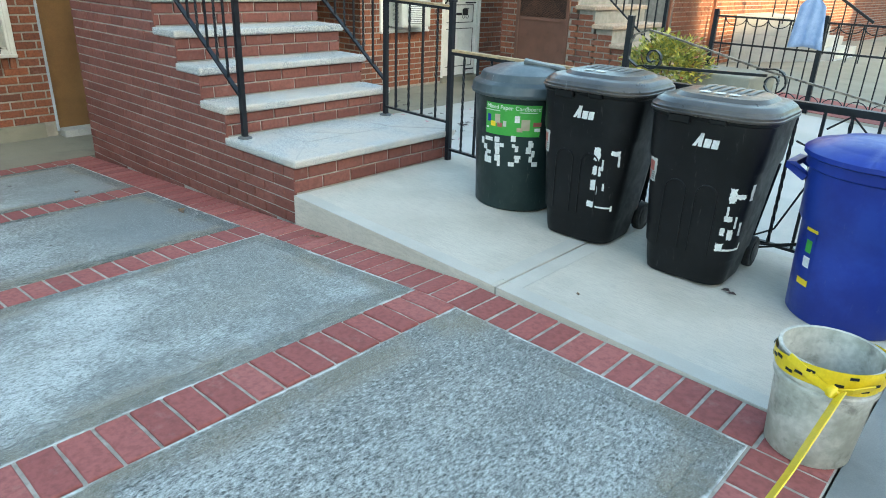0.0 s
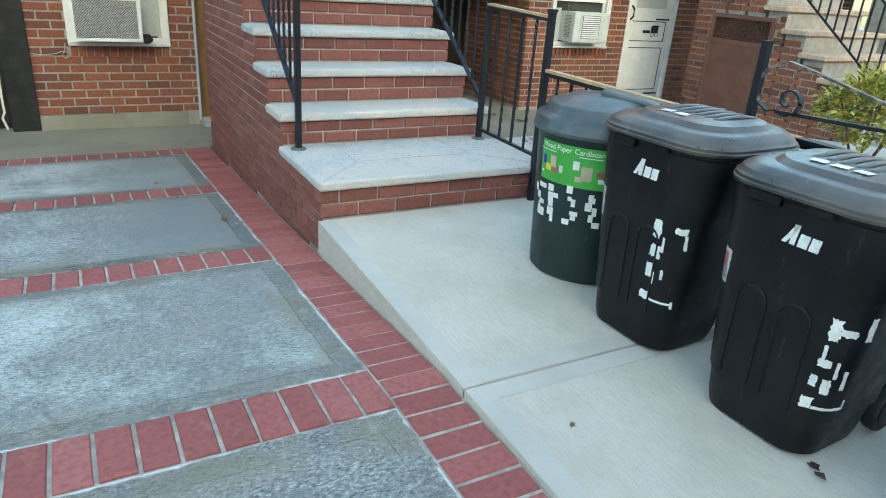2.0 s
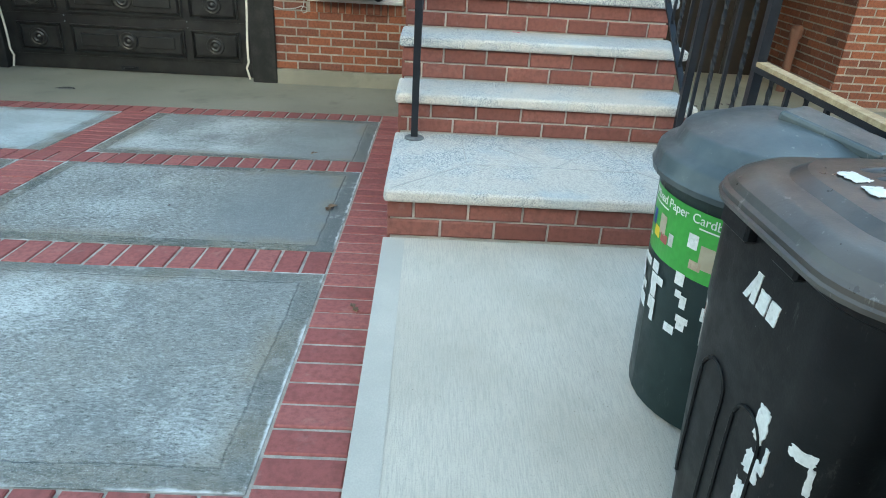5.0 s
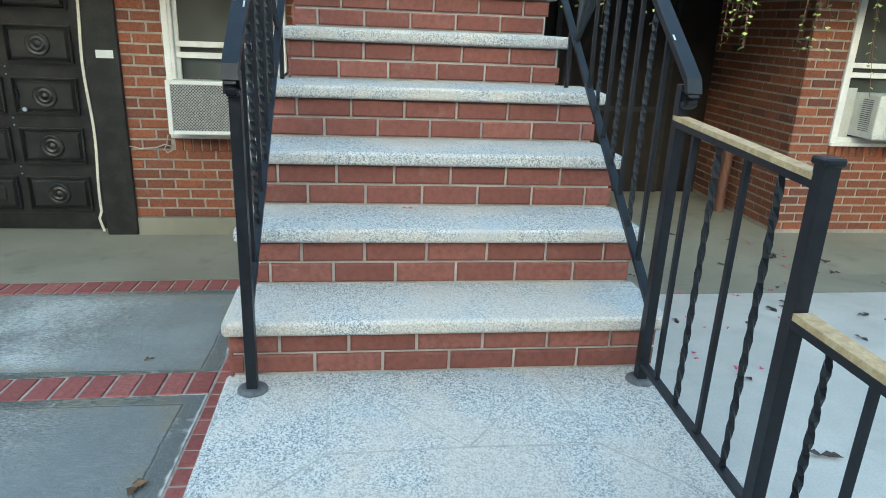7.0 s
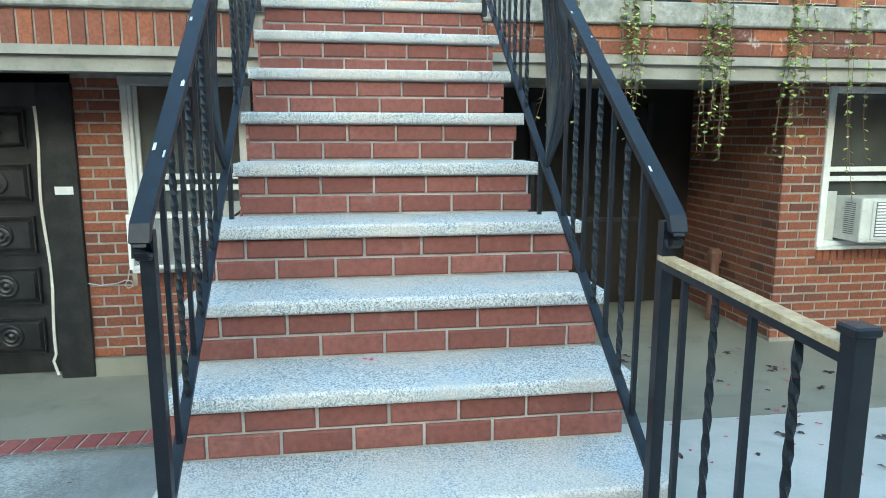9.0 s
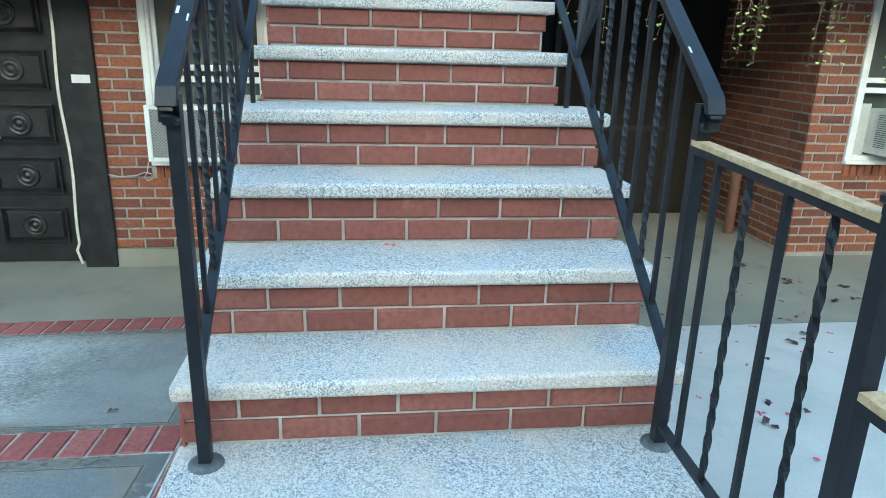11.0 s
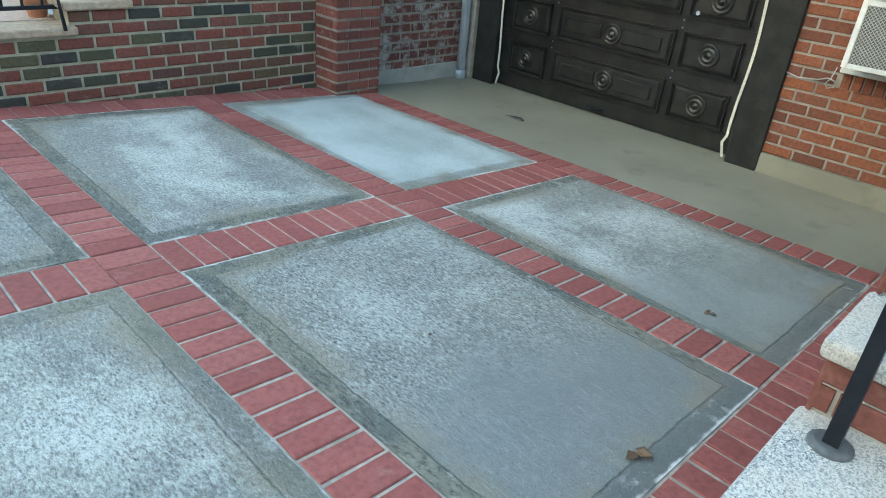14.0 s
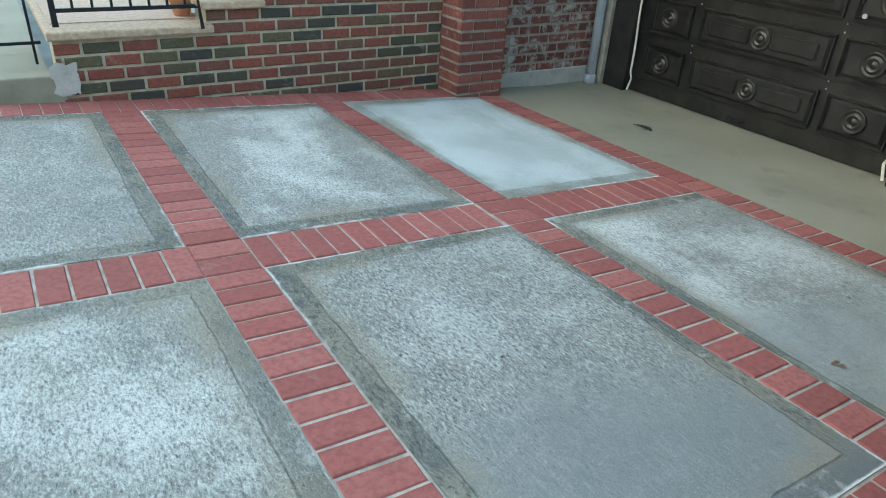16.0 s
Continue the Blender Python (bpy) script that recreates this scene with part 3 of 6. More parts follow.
# wall pieces round the openings, mortar face 12 mm behind the bricks
WB = FX - 0.012
WIN_L = (1.445, 2.35, 0.455, 1.92)
WIN_R = (7.295, 8.295, 0.50, 1.92)
SOF = 1.995
hb("wall", WB - 0.25, WB, 1.075, WIN_L[0], -0.5, SOF)
hb("wall", WB - 0.25, WB, WIN_L[0], WIN_L[1], -0.5, WIN_L[2])
hb("wall", WB - 0.25, WB, WIN_L[1], 2.62, -0.5, SOF)
hb("wall", WB - 0.25, WB, WIN_L[0], WIN_L[1], WIN_L[3], SOF)
hb("wall", -10.1, WB, 6.912, WIN_R[0], -0.5, SOF)
hb("wall", WB - 0.25, WB, WIN_R[0], WIN_R[1], -0.5, WIN_R[2])
hb("wall", WB - 0.25, WB, WIN_R[0], WIN_R[1], WIN_R[3], SOF)
hb("wall", WB - 0.25, WB, WIN_R[1], 8.66, -0.5, SOF)
hb("wall", WB - 0.25, WB, 9.64, 14.0, -0.5, SOF)
hb("wall", WB - 0.25, WB, 8.66, 9.64, 1.80, SOF)
# near-black wall: the deep shade of the recess is put into its colour
hb("back_wall", -10.1, -9.85, 2.62, 6.91, -0.5, SOF, mat=m_door_and_shade)
hb("wall", -10.1, -8.47, 2.45, 2.62, -0.5, SOF)
hb("wall", WB - 0.5, WB, -2.45, -1.98, -0.5, SOF)
hb("garage_back", -9.2, -8.9, -2.4, 2.4, -0.5, SOF, mat=m_door_and_shade)
hb("overhang", -10.2, -7.42, -2.4, 14.0, SOF, SOF + 0.06, mat=m_soffit)
hb("overhang_beam", -7.62, -7.46, -2.4, 14.0, SOF - 0.10, SOF - 0.002, mat=m_soffit)
hb("fascia", -8.0, -7.44, -2.4, 2.62, SOF + 0.062, 2.276)
hb("fascia", -8.0, -7.44, 3.88, 14.0, SOF + 0.062, 2.258)
m_ledge = plain("rough_cast_concrete", (0.20, 0.20, 0.175), (0.36, 0.355, 0.32), 9, 0.95, 0, 45, 0.008, 0.5)
hb("ledge", -8.1, -7.39, -2.4, 2.62, 2.278, 2.42, mat=m_ledge, bevel=0.012)
hb("ledge", -8.1, -7.39, 3.88, 14.0, 2.26, 2.42, mat=m_ledge, bevel=0.012)
hb("terrace_deck", -11.0, -8.11, -2.4, 14.0, 2.1, 2.25, mat=m_soffit)
hb("upper_wall", -14.0, -11.0, -2.4, 14.0, -0.5, 6.5)
HL, HH, HJ = 0.215, 0.067, 0.0165


def span_rows(u0, u1, z0, z1, holes):
    out = []
    z = z0 + HH / 2
    i = 0
    while z + HH / 2 < z1:
        cuts = sorted((a, b) for a, b, c, d in holes if c - 0.02 < z < d)
        a = u0
        for p, q in cuts:
            out.append((i, a, p, z))
            a = q
        out.append((i, a, u1, z))
        z += HH + HJ
        i += 1
    return out


def house_bricks(u0, u1, z0, z1, holes, frame_, start, many, parent=house, mats=(m_house, m_house_many), name="brick"):
    items = []
    for i, a, b, z in span_rows(u0, u1, z0, z1, holes):
        if b - a > 0.03:
            items += courses([(a, b, z)], HL, HH, HJ, start + (0.5 * (HL + HJ) if i % 2 else 0), rng)
    lay(items, frame_, HH, 0.009, mats[1] if many else mats[0], parent, name if not many else "brickwork", many)


house_bricks(1.075, 2.62, -0.245, 1.985, [(WIN_L[0] - 0.01, WIN_L[1] + 0.03, 0.36, WIN_L[3])], wall_frame(WB, 0, 0, "+x"), 1.075, False)
house_bricks(6.9, 8.66, -0.34, 1.985, [(WIN_R[0], WIN_R[1], 0.405, WIN_R[3])], wall_frame(WB, 0, 0, "+x"), 7.0, True)
house_bricks(9.66, 14.0, -0.34, 1.985, [], wall_frame(WB, 0, 0, "+x"), 7.0, True)
house_bricks(-9.85, FX, -0.34, 1.985, [], wall_frame(0, 6.9 + 0.012, 0, "-y"), -9.85, True)
# soldier course over the yard, on edge
its = []
y = -2.4
while y < 2.5:
    its.append((y + 0.046, 0.088, SOF + 0.143, 0))
    y += 0.1025
lay(its, wall_frame(-7.44, 0, 0, "+x"), 0.257, 0.014, m_house, house)
lay(courses([(3.9, 14.0, SOF + 0.062 + 0.05), (3.9, 14.0, SOF + 0.062 + 0.05 + 0.104)], 0.315, 0.092, 0.012, 3.9, rng), wall_frame(-7.44, 0, 0, "+x"), 0.092, 0.014, m_upper, house)
house_bricks(-2.4, 14.0, 2.26, 6.4, [], wall_frame(-11.0, 0, 0, "+x"), -2.4, True)
# brick sills on edge under the windows
for y0, y1, z in ((1.445, 2.35, 0.38), (7.295, 8.295, 0.425)):
    y = y0
    its = []
    while y < y1:
        its.append((y + 0.03, 0.06, z, 0))
        y += 0.071
    lay(its, wall_frame(WB, 0, 0, "+x"), 0.11, 0.018, m_house_many, house, "sill_course", True)
hb("footing", FX - 0.01, FX + 0.025, 1.09, 2.50, -0.5, -0.25, mat=m_apron)

# ---- old side wall of the next stoop ----
LW = -2.2
side_wall = thing("side_wall", -5, LW, 0, "old side wall of mixed red, brown and olive bricks", "wall", kind="structure")
STEPS = [(-3.53, 0.245), (-4.50, 0.40), (-4.88, 0.61), (-5.25, 0.83), (-5.62, 1.05), (-6.0, 1.27), (-6.4, 1.5)]


def left_top(x):
    z = -1
    for a, b in STEPS:
        if x <= a:
            z = b
    return z


for k, (a, z) in enumerate(STEPS):
    b = STEPS[k + 1][0] if k + 1 < len(STEPS) else -8.2
    under(obj("wall_core", box(b, a, LW - 0.30, LW - 0.012, -0.6, z), m_mortar_old), side_wall)
rows_, z, r = [], -0.42, 0
OL, OH, OJ = 0.218, 0.066, 0.0205
while z < 1.3:
    zt = z + OH / 2
    lim = -8.0
    for a, b in STEPS:
        if b >= zt - 0.01:
            lim = max(lim, a)
    rows_.append((-6.66, lim, z))
    z += OH + OJ
items = [i for i in courses(rows_, OL, OH, OJ, -6.66, rng) if z_drive(i[0]) < i[2] + OH / 2 + 0.01]
near = [i for i in items if i[2] < 0.52]
lay(near[:300], wall_frame(0, LW - 0.012, 0, "+y"), OH, 0.012, m_old, side_wall)
lay(near[300:] + [i for i in items if i[2] >= 0.52], wall_frame(0, LW - 0.012, 0, "+y"), OH, 0.012, m_old_many, side_wall, "upper_brickwork", True)
under(obj("wall_core", box(-8.2, -6.91, LW - 0.3, LW + 0.05, -0.6, 2.0), m_mortar), side_wall)
rows_ = [(-8.2, -6.91, -0.22 + 0.0865 * k) for k in range(26)]
lay(courses(rows_, OL, OH, OJ, -8.2, rng), wall_frame(0, LW + 0.05, 0, "+y"), OH, 0.008, m_dusty, side_wall, "rear_brickwork", True)
under(obj("stucco_base", box(-8.2, -6.91, LW, LW + 0.075, -0.6, -0.25, 0.006), m_stucco), side_wall)
pier = thing("brick_pier", -6.85, -2.0, 0, "reddish brick pier at the end of the side wall", "pier", kind="structure")
under(obj("pier_core", box(-6.893, -6.447, LW - 0.1, -1.902, -0.6, 2.0), m_mortar), pier)
rows_ = [(-6.905, -6.435, -0.36 + 0.0865 * k) for k in range(28)]
lay(courses(rows_, OL, OH, 0.012, -6.905, rng), wall_frame(0, -1.902, 0, "+y"), OH, 0.012, m_pier, pier, "front_brickwork", True)
rows_ = [(LW, -1.89, -0.36 + 0.0865 * k) for k in range(28)]
lay(courses(rows_, 0.15, OH, 0.012, LW, rng), wall_frame(-6.447, 0, 0, "+x"), OH, 0.012, m_pier, pier, "side_brickwork", True)
# stone slabs of the next stoop
for k, (a, z) in enumerate(STEPS):
    b = STEPS[k + 1][0] if k + 1 < len(STEPS) else -8.2
    under(obj("coping_slab", box(b - 0.04, a + 0.03, LW - 1.6, LW + 0.03, z, z + 0.055, 0.012, 2), m_stone), side_wall)

# ---- railings ----
def bar(parent, name, points, w, h=None, sides=4, twist=0.0, mat=None):
    return under(obj(name, sweep(points, w, h, sides, twist), mat or m_black), parent)


def twisted(parent, a, b, w=0.015):
    pts = [Vector(a).lerp(Vector(b), k / 26) for k in range(27)]
    return bar(parent, "baluster", pts, w, w, 4, 3.2)


m_foot = plain("worn_iron_foot", (0.07, 0.075, 0.08), (0.14, 0.145, 0.15), 30, 0.6, 0, 120, 0.001, 0.3)
SL = RISE / RUN


def stair_rail(y, label):
    r = thing("stair_railing", -4.45, y, TOP[0], label, "railing", "railings of the stoop")
    bar(r, "post", [(-4.45, y, TOP[0]), (-4.445, y, 1.27)], 0.034)
    under(obj("post_foot", lathe([(0.050, 0), (0.048, 0.007), (0.036, 0.012), (0.020, 0.013)], 20), m_foot), r).matrix_world = pose(-4.45, y, TOP[0] + 0.0005)
    x_end = -6.95
    hand = [(-4.40, y, 1.215), (-4.385, y, 1.25), (-4.40, y, 1.285), (-4.45, y, 1.325), (x_end, y, 1.325 + SL * (-4.45 - x_end))]
    bar(r, "handrail", hand, 0.046, 0.022)
    bar(r, "scroll_end", [(-4.40 - 0.028 * math.cos(a) - 0.01, y, 1.235 + 0.028 * math.sin(a)) for a in lin(2.2, 7.2, 12)], 0.03, 0.012)
    low = lambda x: 0.535 + SL * 0.985 * (-4.45 - x)
    high = lambda x: 1.305 + SL * (-4.45 - x)
    bar(r, "bottom_rail", [(-4.45, y, low(-4.45)), (x_end, y, low(x_end))], 0.03, 0.016)
    k, x = 0, -4.60
    while x > x_end:
        if not -5.80 < x < -5.32:
            (twisted(r, (x, y, low(x)), (x, y, high(x))) if k % 2 else bar(r, "baluster", [(x, y, low(x)), (x, y, high(x))], 0.014))
        k += 1
        x -= 0.118
    # fan of bowed bars rising from one point
    for q in range(9):
        s = (q - 4) / 4
        pts = []
        for i in range(15):
            u = i / 14
            x = -5.55 + s * 0.20 * math.sin(math.pi * min(1, u * 0.72 + 0.0)) - 0.02 * u
            pts.append((x, y + 0.05 * math.sin(math.pi * u) * (1 if y > 3 else -1), low(-5.55) + u * (high(x) - low(-5.55))))
        bar(r, "fan_bar", pts, 0.013)
    bar(r, "stub_leg", [(-5.64, y, TOP[4]), (-5.64, y, low(-5.64))], 0.018)
    bar(r, "upper_post", [(-6.90, y, 2.2), (-6.90, y, high(-6.9))], 0.03)
    return r


stair_rail(2.61, "black iron stair railing with twisted balusters, chipped paint")
stair_rail(3.93, "black iron stair railing with twisted balusters beside the fence")
PX, PY = -3.722, 3.908
fence = thing("landing_fence", PX, PY, 0, "black iron fence panel with worn wood cap on the landing", "fence")
bar(fence, "corner_post", [(PX, PY, z_walk(PX)), (PX - 0.005, PY, 1.172)], 0.036)
under(obj("post_cap", box(PX - 0.029, PX + 0.021, PY - 0.025, PY + 0.025, 1.172, 1.19, 0.004), m_black), fence)
bar(fence, "bottom_rail", [(-4.46, 3.93, 0.33), (PX, PY, 0.32)], 0.026, 0.016)
bar(fence, "top_rail", [(-4.46, 3.93, 1.152), (PX, PY, 1.128)], 0.034, 0.018)
bar(fence, "wood_cap", [(-4.45, 3.93, 1.170), (PX - 0.02, PY, 1.146)], 0.040, 0.014, mat=m_brass)
for k in range(4):
    u = (k + 0.9) / 4.9
    p, q = (-4.46 + (PX + 4.46) * u, 3.93 + (PY - 3.93) * u, 0.325), (-4.46 + (PX + 4.46) * u, 3.93 + (PY - 3.93) * u, 1.14)
    twisted(fence, p, q) if k % 2 else bar(fence, "baluster", [p, q], 0.015)
yard_fence = thing("yard_fence", -2.2, PY, 0, "low black iron fence along the walk, worn wood cap", "fence")
FZ = 0.815
bar(yard_fence, "top_rail", [(PX, PY, FZ + 0.01), (-0.62, 3.96, FZ - 0.03)], 0.036, 0.022)
bar(yard_fence, "wood_cap", [(PX + 0.02, PY, FZ + 0.030), (-2.05, PY + 0.024, FZ + 0.010)], 0.044, 0.016, mat=m_brass)
bar(yard_fence, "rail_flat", [(-2.05, PY + 0.024, FZ + 0.008), (-0.62, 3.96, FZ - 0.012)], 0.05, 0.016)
bar(yard_fence, "bottom_rail", [(PX, PY, 0.115), (-0.62, 3.96, 0.01)], 0.028, 0.016)
for k in range(24):
    x = PX + 0.125 + k * 0.125
    y = PY + 0.045 * (x - PX) / 3.05
    p, q = (x, y, 0.115 - 0.034 * (x - PX)), (x, y, FZ)
    twisted(yard_fence, p, q) if k % 2 == 0 else bar(yard_fence, "baluster", [p, q], 0.015)
for x in (-2.46, -0.64):
    bar(yard_fence, "post", [(x, 3.945, z_walk(x)), (x, 3.945, FZ + 0.05)], 0.036)


def spiral(c, r0, turns, start, y, n=26, sx=1):
    return [(c[0] + sx * r0 * (1 - 0.72 * k / n) * math.cos(start + turns * 2 * math.pi * k / n), y, c[1] + r0 * (1 - 0.72 * k / n) * math.sin(start + turns * 2 * math.pi * k / n)) for k in range(n + 1)]


m_worn = plain("worn_iron_rail", (0.05, 0.045, 0.04), (0.30, 0.25, 0.19), 30, 0.5, 0.0, 120, 0.0006, 0.2)
scroll = thing("scroll_handrail", -2.46, 4.15, 0, "black iron handrail with curled scroll ends behind the fence", "railing")
SY = 4.15
bar(scroll, "post", [(-2.46, SY, z_right(-2.4)), (-2.46, SY, 1.16)], 0.034)
bar(scroll, "handrail", [(-2.44, SY, 0.90), (-2.46, SY, 0.98), (-2.42, SY, 1.05), (-2.33, SY, 1.085), (-2.22, SY, 1.065), (-1.63, SY, 0.93), (-1.0, SY, 0.82), (-0.5, SY, 0.74)], 0.022, 0.010, mat=m_worn)
bar(scroll, "curl", [(-2.44, SY, 0.90), (-2.38, SY, 0.865)] + spiral((-2.285, 0.925), 0.07, 1.25, 3.9, SY), 0.03, 0.008)
bar(scroll, "curl", [(-1.66, SY, 0.93)] + spiral((-1.56, 0.865), 0.075, 1.3, 1.5, SY, sx=-1), 0.03, 0.008)
bar(scroll, "lower_rail", [(-2.34, SY, 0.87), (-1.60, SY, 0.90)], 0.016)

# ---- garage ----
GX = -8.33
garage = thing("garage_door", GX, -0.45, z_drive(GX), "black wooden garage door with raised panels and round rosettes, sagging", "garage door")
under(obj("door_leaf", box(GX - 0.05, GX, -1.70, 0.835, -0.392, 1.72), m_darkwood), garage)
COLS = [(-1.57, -1.13, -1.36), (-1.03, 0.125, -0.452), (0.195, 0.69, 0.44)]
for r in range(5):
    z0 = -0.225 + 0.404 * r
    for y0, y1, yc in COLS:
        dz = 0.0
        bm = box(GX + 0.001, GX + 0.030, y0, y1, z0, z0 + 0.29)
        fr = [f for f in bm.faces if f.normal.x > 0.9]
        bmesh.ops.inset_region(bm, faces=fr, thickness=0.012, depth=0.0)
        bmesh.ops.inset_region(bm, faces=fr, thickness=0.022, depth=-0.026)
        bmesh.ops.inset_region(bm, faces=fr, thickness=0.030, depth=0.020)
        pan = under(obj("panel", bm, m_darkwood), garage)
        if y1 - y0 > 1:
            for a, b in ((y0 + 0.10, yc - 0.10), (yc + 0.10, y1 - 0.10)):
                b2 = box(GX + 0.012, GX + 0.042, a, b, z0 + 0.085, z0 + 0.205, 0.009)
                under(obj("raised_field", b2, m_darkwood), garage)
        ro = lathe([(0.092, 0.0), (0.092, 0.010), (0.082, 0.020), (0.070, 0.006), (0.058, 0.006), (0.050, 0.022), (0.042, 0.022), (0.034, 0.006), (0.024, 0.008), (0.014, 0.022), (0.0005, 0.024)], 32)
        ro = smooth(obj("rosette", ro, m_darkwood))
        ro.matrix_world = pose(GX + 0.0245, yc, z0 + 0.145, 0, 90, 0)
        under(ro, garage)
for r in range(6):
    z = -0.265 + 0.404 * r + 0.03
    under(obj("section_groove", box(GX + 0.0005, GX + 0.006, -1.69, 0.79, z - 0.016 - 0.004, z - 0.016), m_darkwood), garage)
for y in (-1.08, 0.16):
    for r in range(5):
        for dz in (0.31, 0.37):
            o = smooth(obj("bolt", lathe([(0.008, 0), (0.006, 0.005), (0.0005, 0.006)], 12), m_pipe))
            o.matrix_world = pose(GX + 0.001, y, -0.225 + 0.404 * r + dz, 0, 90, 0)
            under(o, garage)
hd = bmesh.new()
box(GX, GX + 0.006, -0.58, -0.40, -0.375, -0.335, 0.002, 1, hd)
under(obj("handle_plate", hd, m_black), garage)
under(obj("handle", sweep([(GX + 0.004, -0.55, -0.36), (GX + 0.03, -0.53, -0.355), (GX + 0.03, -0.44, -0.35), (GX + 0.004, -0.42, -0.345)], 0.012), m_black), garage)
under(obj("lock", sweep([(GX, 0.27, 0.62), (GX + 0.03, 0.27, 0.62)], 0.035, None, 12), m_pipe), garage)
under(obj("lock_handle", sweep([(GX + 0.03, 0.235, 0.70), (GX + 0.035, 0.235, 0.78)], 0.018), m_black), garage)
frame_g = thing("garage_frame", -8.3, 0, 0, "black-stained timber posts framing the garage door", "door frame", kind="structure")
under(obj("jamb", box(-8.40, -8.17, 0.838, 1.085, -0.40, SOF - 0.12, 0.006), m_jamb), frame_g)
under(obj("jamb", box(-8.40, -8.24, -1.97, -1.70, -0.40, SOF - 0.12, 0.006), m_jamb), frame_g)
under(obj("head", box(-8.40, -8.22, -1.70, 0.838, 1.70, SOF - 0.12, 0.004), m_darkwood), frame_g)
for y, s, xf in ((-1.672, 1, -8.27), (0.80, -1, -8.22)):
    pts = [(xf, y + s * 0.012 * math.sin(k * 0.5), -0.385 + 2.09 * k / 24) for k in range(25)]
    pts[0] = (xf, y + s * 0.005, -0.385)
    pts[1] = (xf, y + s * 0.035, -0.27)
    under(obj("weather_strip", sweep(pts, 0.006, 0.020, flat_up=(0, 1, 0)), m_trim), frame_g)
tag = tagged(obj("paper_tag", box(-8.169, -8.166, 0.915, 1.045, 1.05, 1.11), m_white), "small white blank tag stuck on the dark door post", "label")
cable = tagged(obj("loose_cable", sweep([(-8.185, 1.045, 0.365), (-8.18, 1.175, 0.340), (-8.17, 1.305, 0.355), (-8.165, 1.365, 0.380), (-8.16, 1.415, 0.370), (-8.16, 1.420, 0.330), (-8.16, 1.385, 0.315), (-8.16, 1.360, 0.340), (-8.165, 1.385, 0.380), (-8.17, 1.400, 0.460)], 0.010, None, 6), m_stucco), "grey looped cable on the brick wall under the window", "cable")
pipe = thing("downpipe", -8.14, -2.05, z_drive(-8.1), "blue-grey rainwater downpipe in the corner", "pipe")
part("tube", lathe([(0.046, 0.02), (0.046, 2.39)], 24), m_pipe, pipe)
part("collar", lathe([(0.058, 0.0), (0.058, 0.075), (0.047, 0.085)], 24), m_pipe, pipe)
for c in pipe.children:
    smooth(c)
grate = thing("floor_drain", -7.49, -0.775, z_drive(-7.49), "dark round floor drain in the apron", "drain")
part("grate", lathe([(0.105, 0.0), (0.102, 0.004), (0.082, 0.0045), (0.079, 0.002), (0.0005, 0.002)], 24), m_jamb, grate)
for k in range(5):
    part("slot", box(-0.068, 0.068, -0.055 + k * 0.026, -0.043 + k * 0.026, 0.0015, 0.005), m_black, grate)


# ---- windows ----
def glass_material():
    n = Nodes("window_glass")
    n.b.inputs["Transmission Weight"].default_value = 0.0
    return n.done(n.mix(n.band(n.noise(1.2, 2), 0.3, 0.7), (0.045, 0.05, 0.045), (0.10, 0.11, 0.10)), 0.06)


m_glass = glass_material()
m_blind = plain("pale_blind", (0.40, 0.42, 0.39), (0.50, 0.52, 0.48), 2, 0.7, 0, 60, 0.0005)


def window(name, y0, y1, z0, z1, label):
    w = thing(name, FX, (y0 + y1) / 2, z0, label, "window", kind="structure")
    f = 0.055
    for a, b, c, d in ((y0, y0 + f, z0, z1), (y1 - f, y1, z0, z1), (y0 + f, y1 - f, z1 - f, z1), (y0 + f, y1 - f, z0, z0 + f)):
        under(obj("frame", box(FX - 0.10, FX + 0.012, a, b, c, d, 0.004), m_white), w)
    under(obj("outer_trim", box(FX - 0.02, FX + 0.022, y0 - 0.02, y0 + 0.03, z0 - 0.01, z1, 0.004), m_white), w)
    under(obj("outer_trim", box(FX - 0.02, FX + 0.022, y1 - 0.03, y1 + 0.02, z0 - 0.01, z1, 0.004), m_white), w)
    under(obj("sill", box(FX - 0.10, FX + 0.045, y0 - 0.02, y1 + 0.02, z0 - 0.022, z0 + 0.012, 0.005), m_white), w)
    zm = z0 + (z1 - z0) * 0.49
    for z in (zm, zm - 0.085):
        under(obj("sash_rail", box(FX - 0.075, FX - 0.03, y0 + f, y1 - f, z - 0.02, z + 0.025, 0.004), m_white), w)
    for a, b in ((y0 + f, y0 + f + 0.03), (y1 - f - 0.03, y1 - f)):
        under(obj("sash_stile", box(FX - 0.07, FX - 0.035, a, b, z0 + f, z1 - f, 0.003), m_white), w)
    under(obj("pane", box(FX - 0.06, FX - 0.054, y0 + f, y1 - f, zm, z1 - f), m_glass), w)
    under(obj("pane", box(FX - 0.09, FX - 0.085, y0 + f, y1 - f, z0 + f, zm), m_glass), w)
    return w


wl = window("window_1", *WIN_L, "white double-hung window with a caged air conditioner")
window("window_2", *WIN_R, "white double-hung window with an air conditioner")
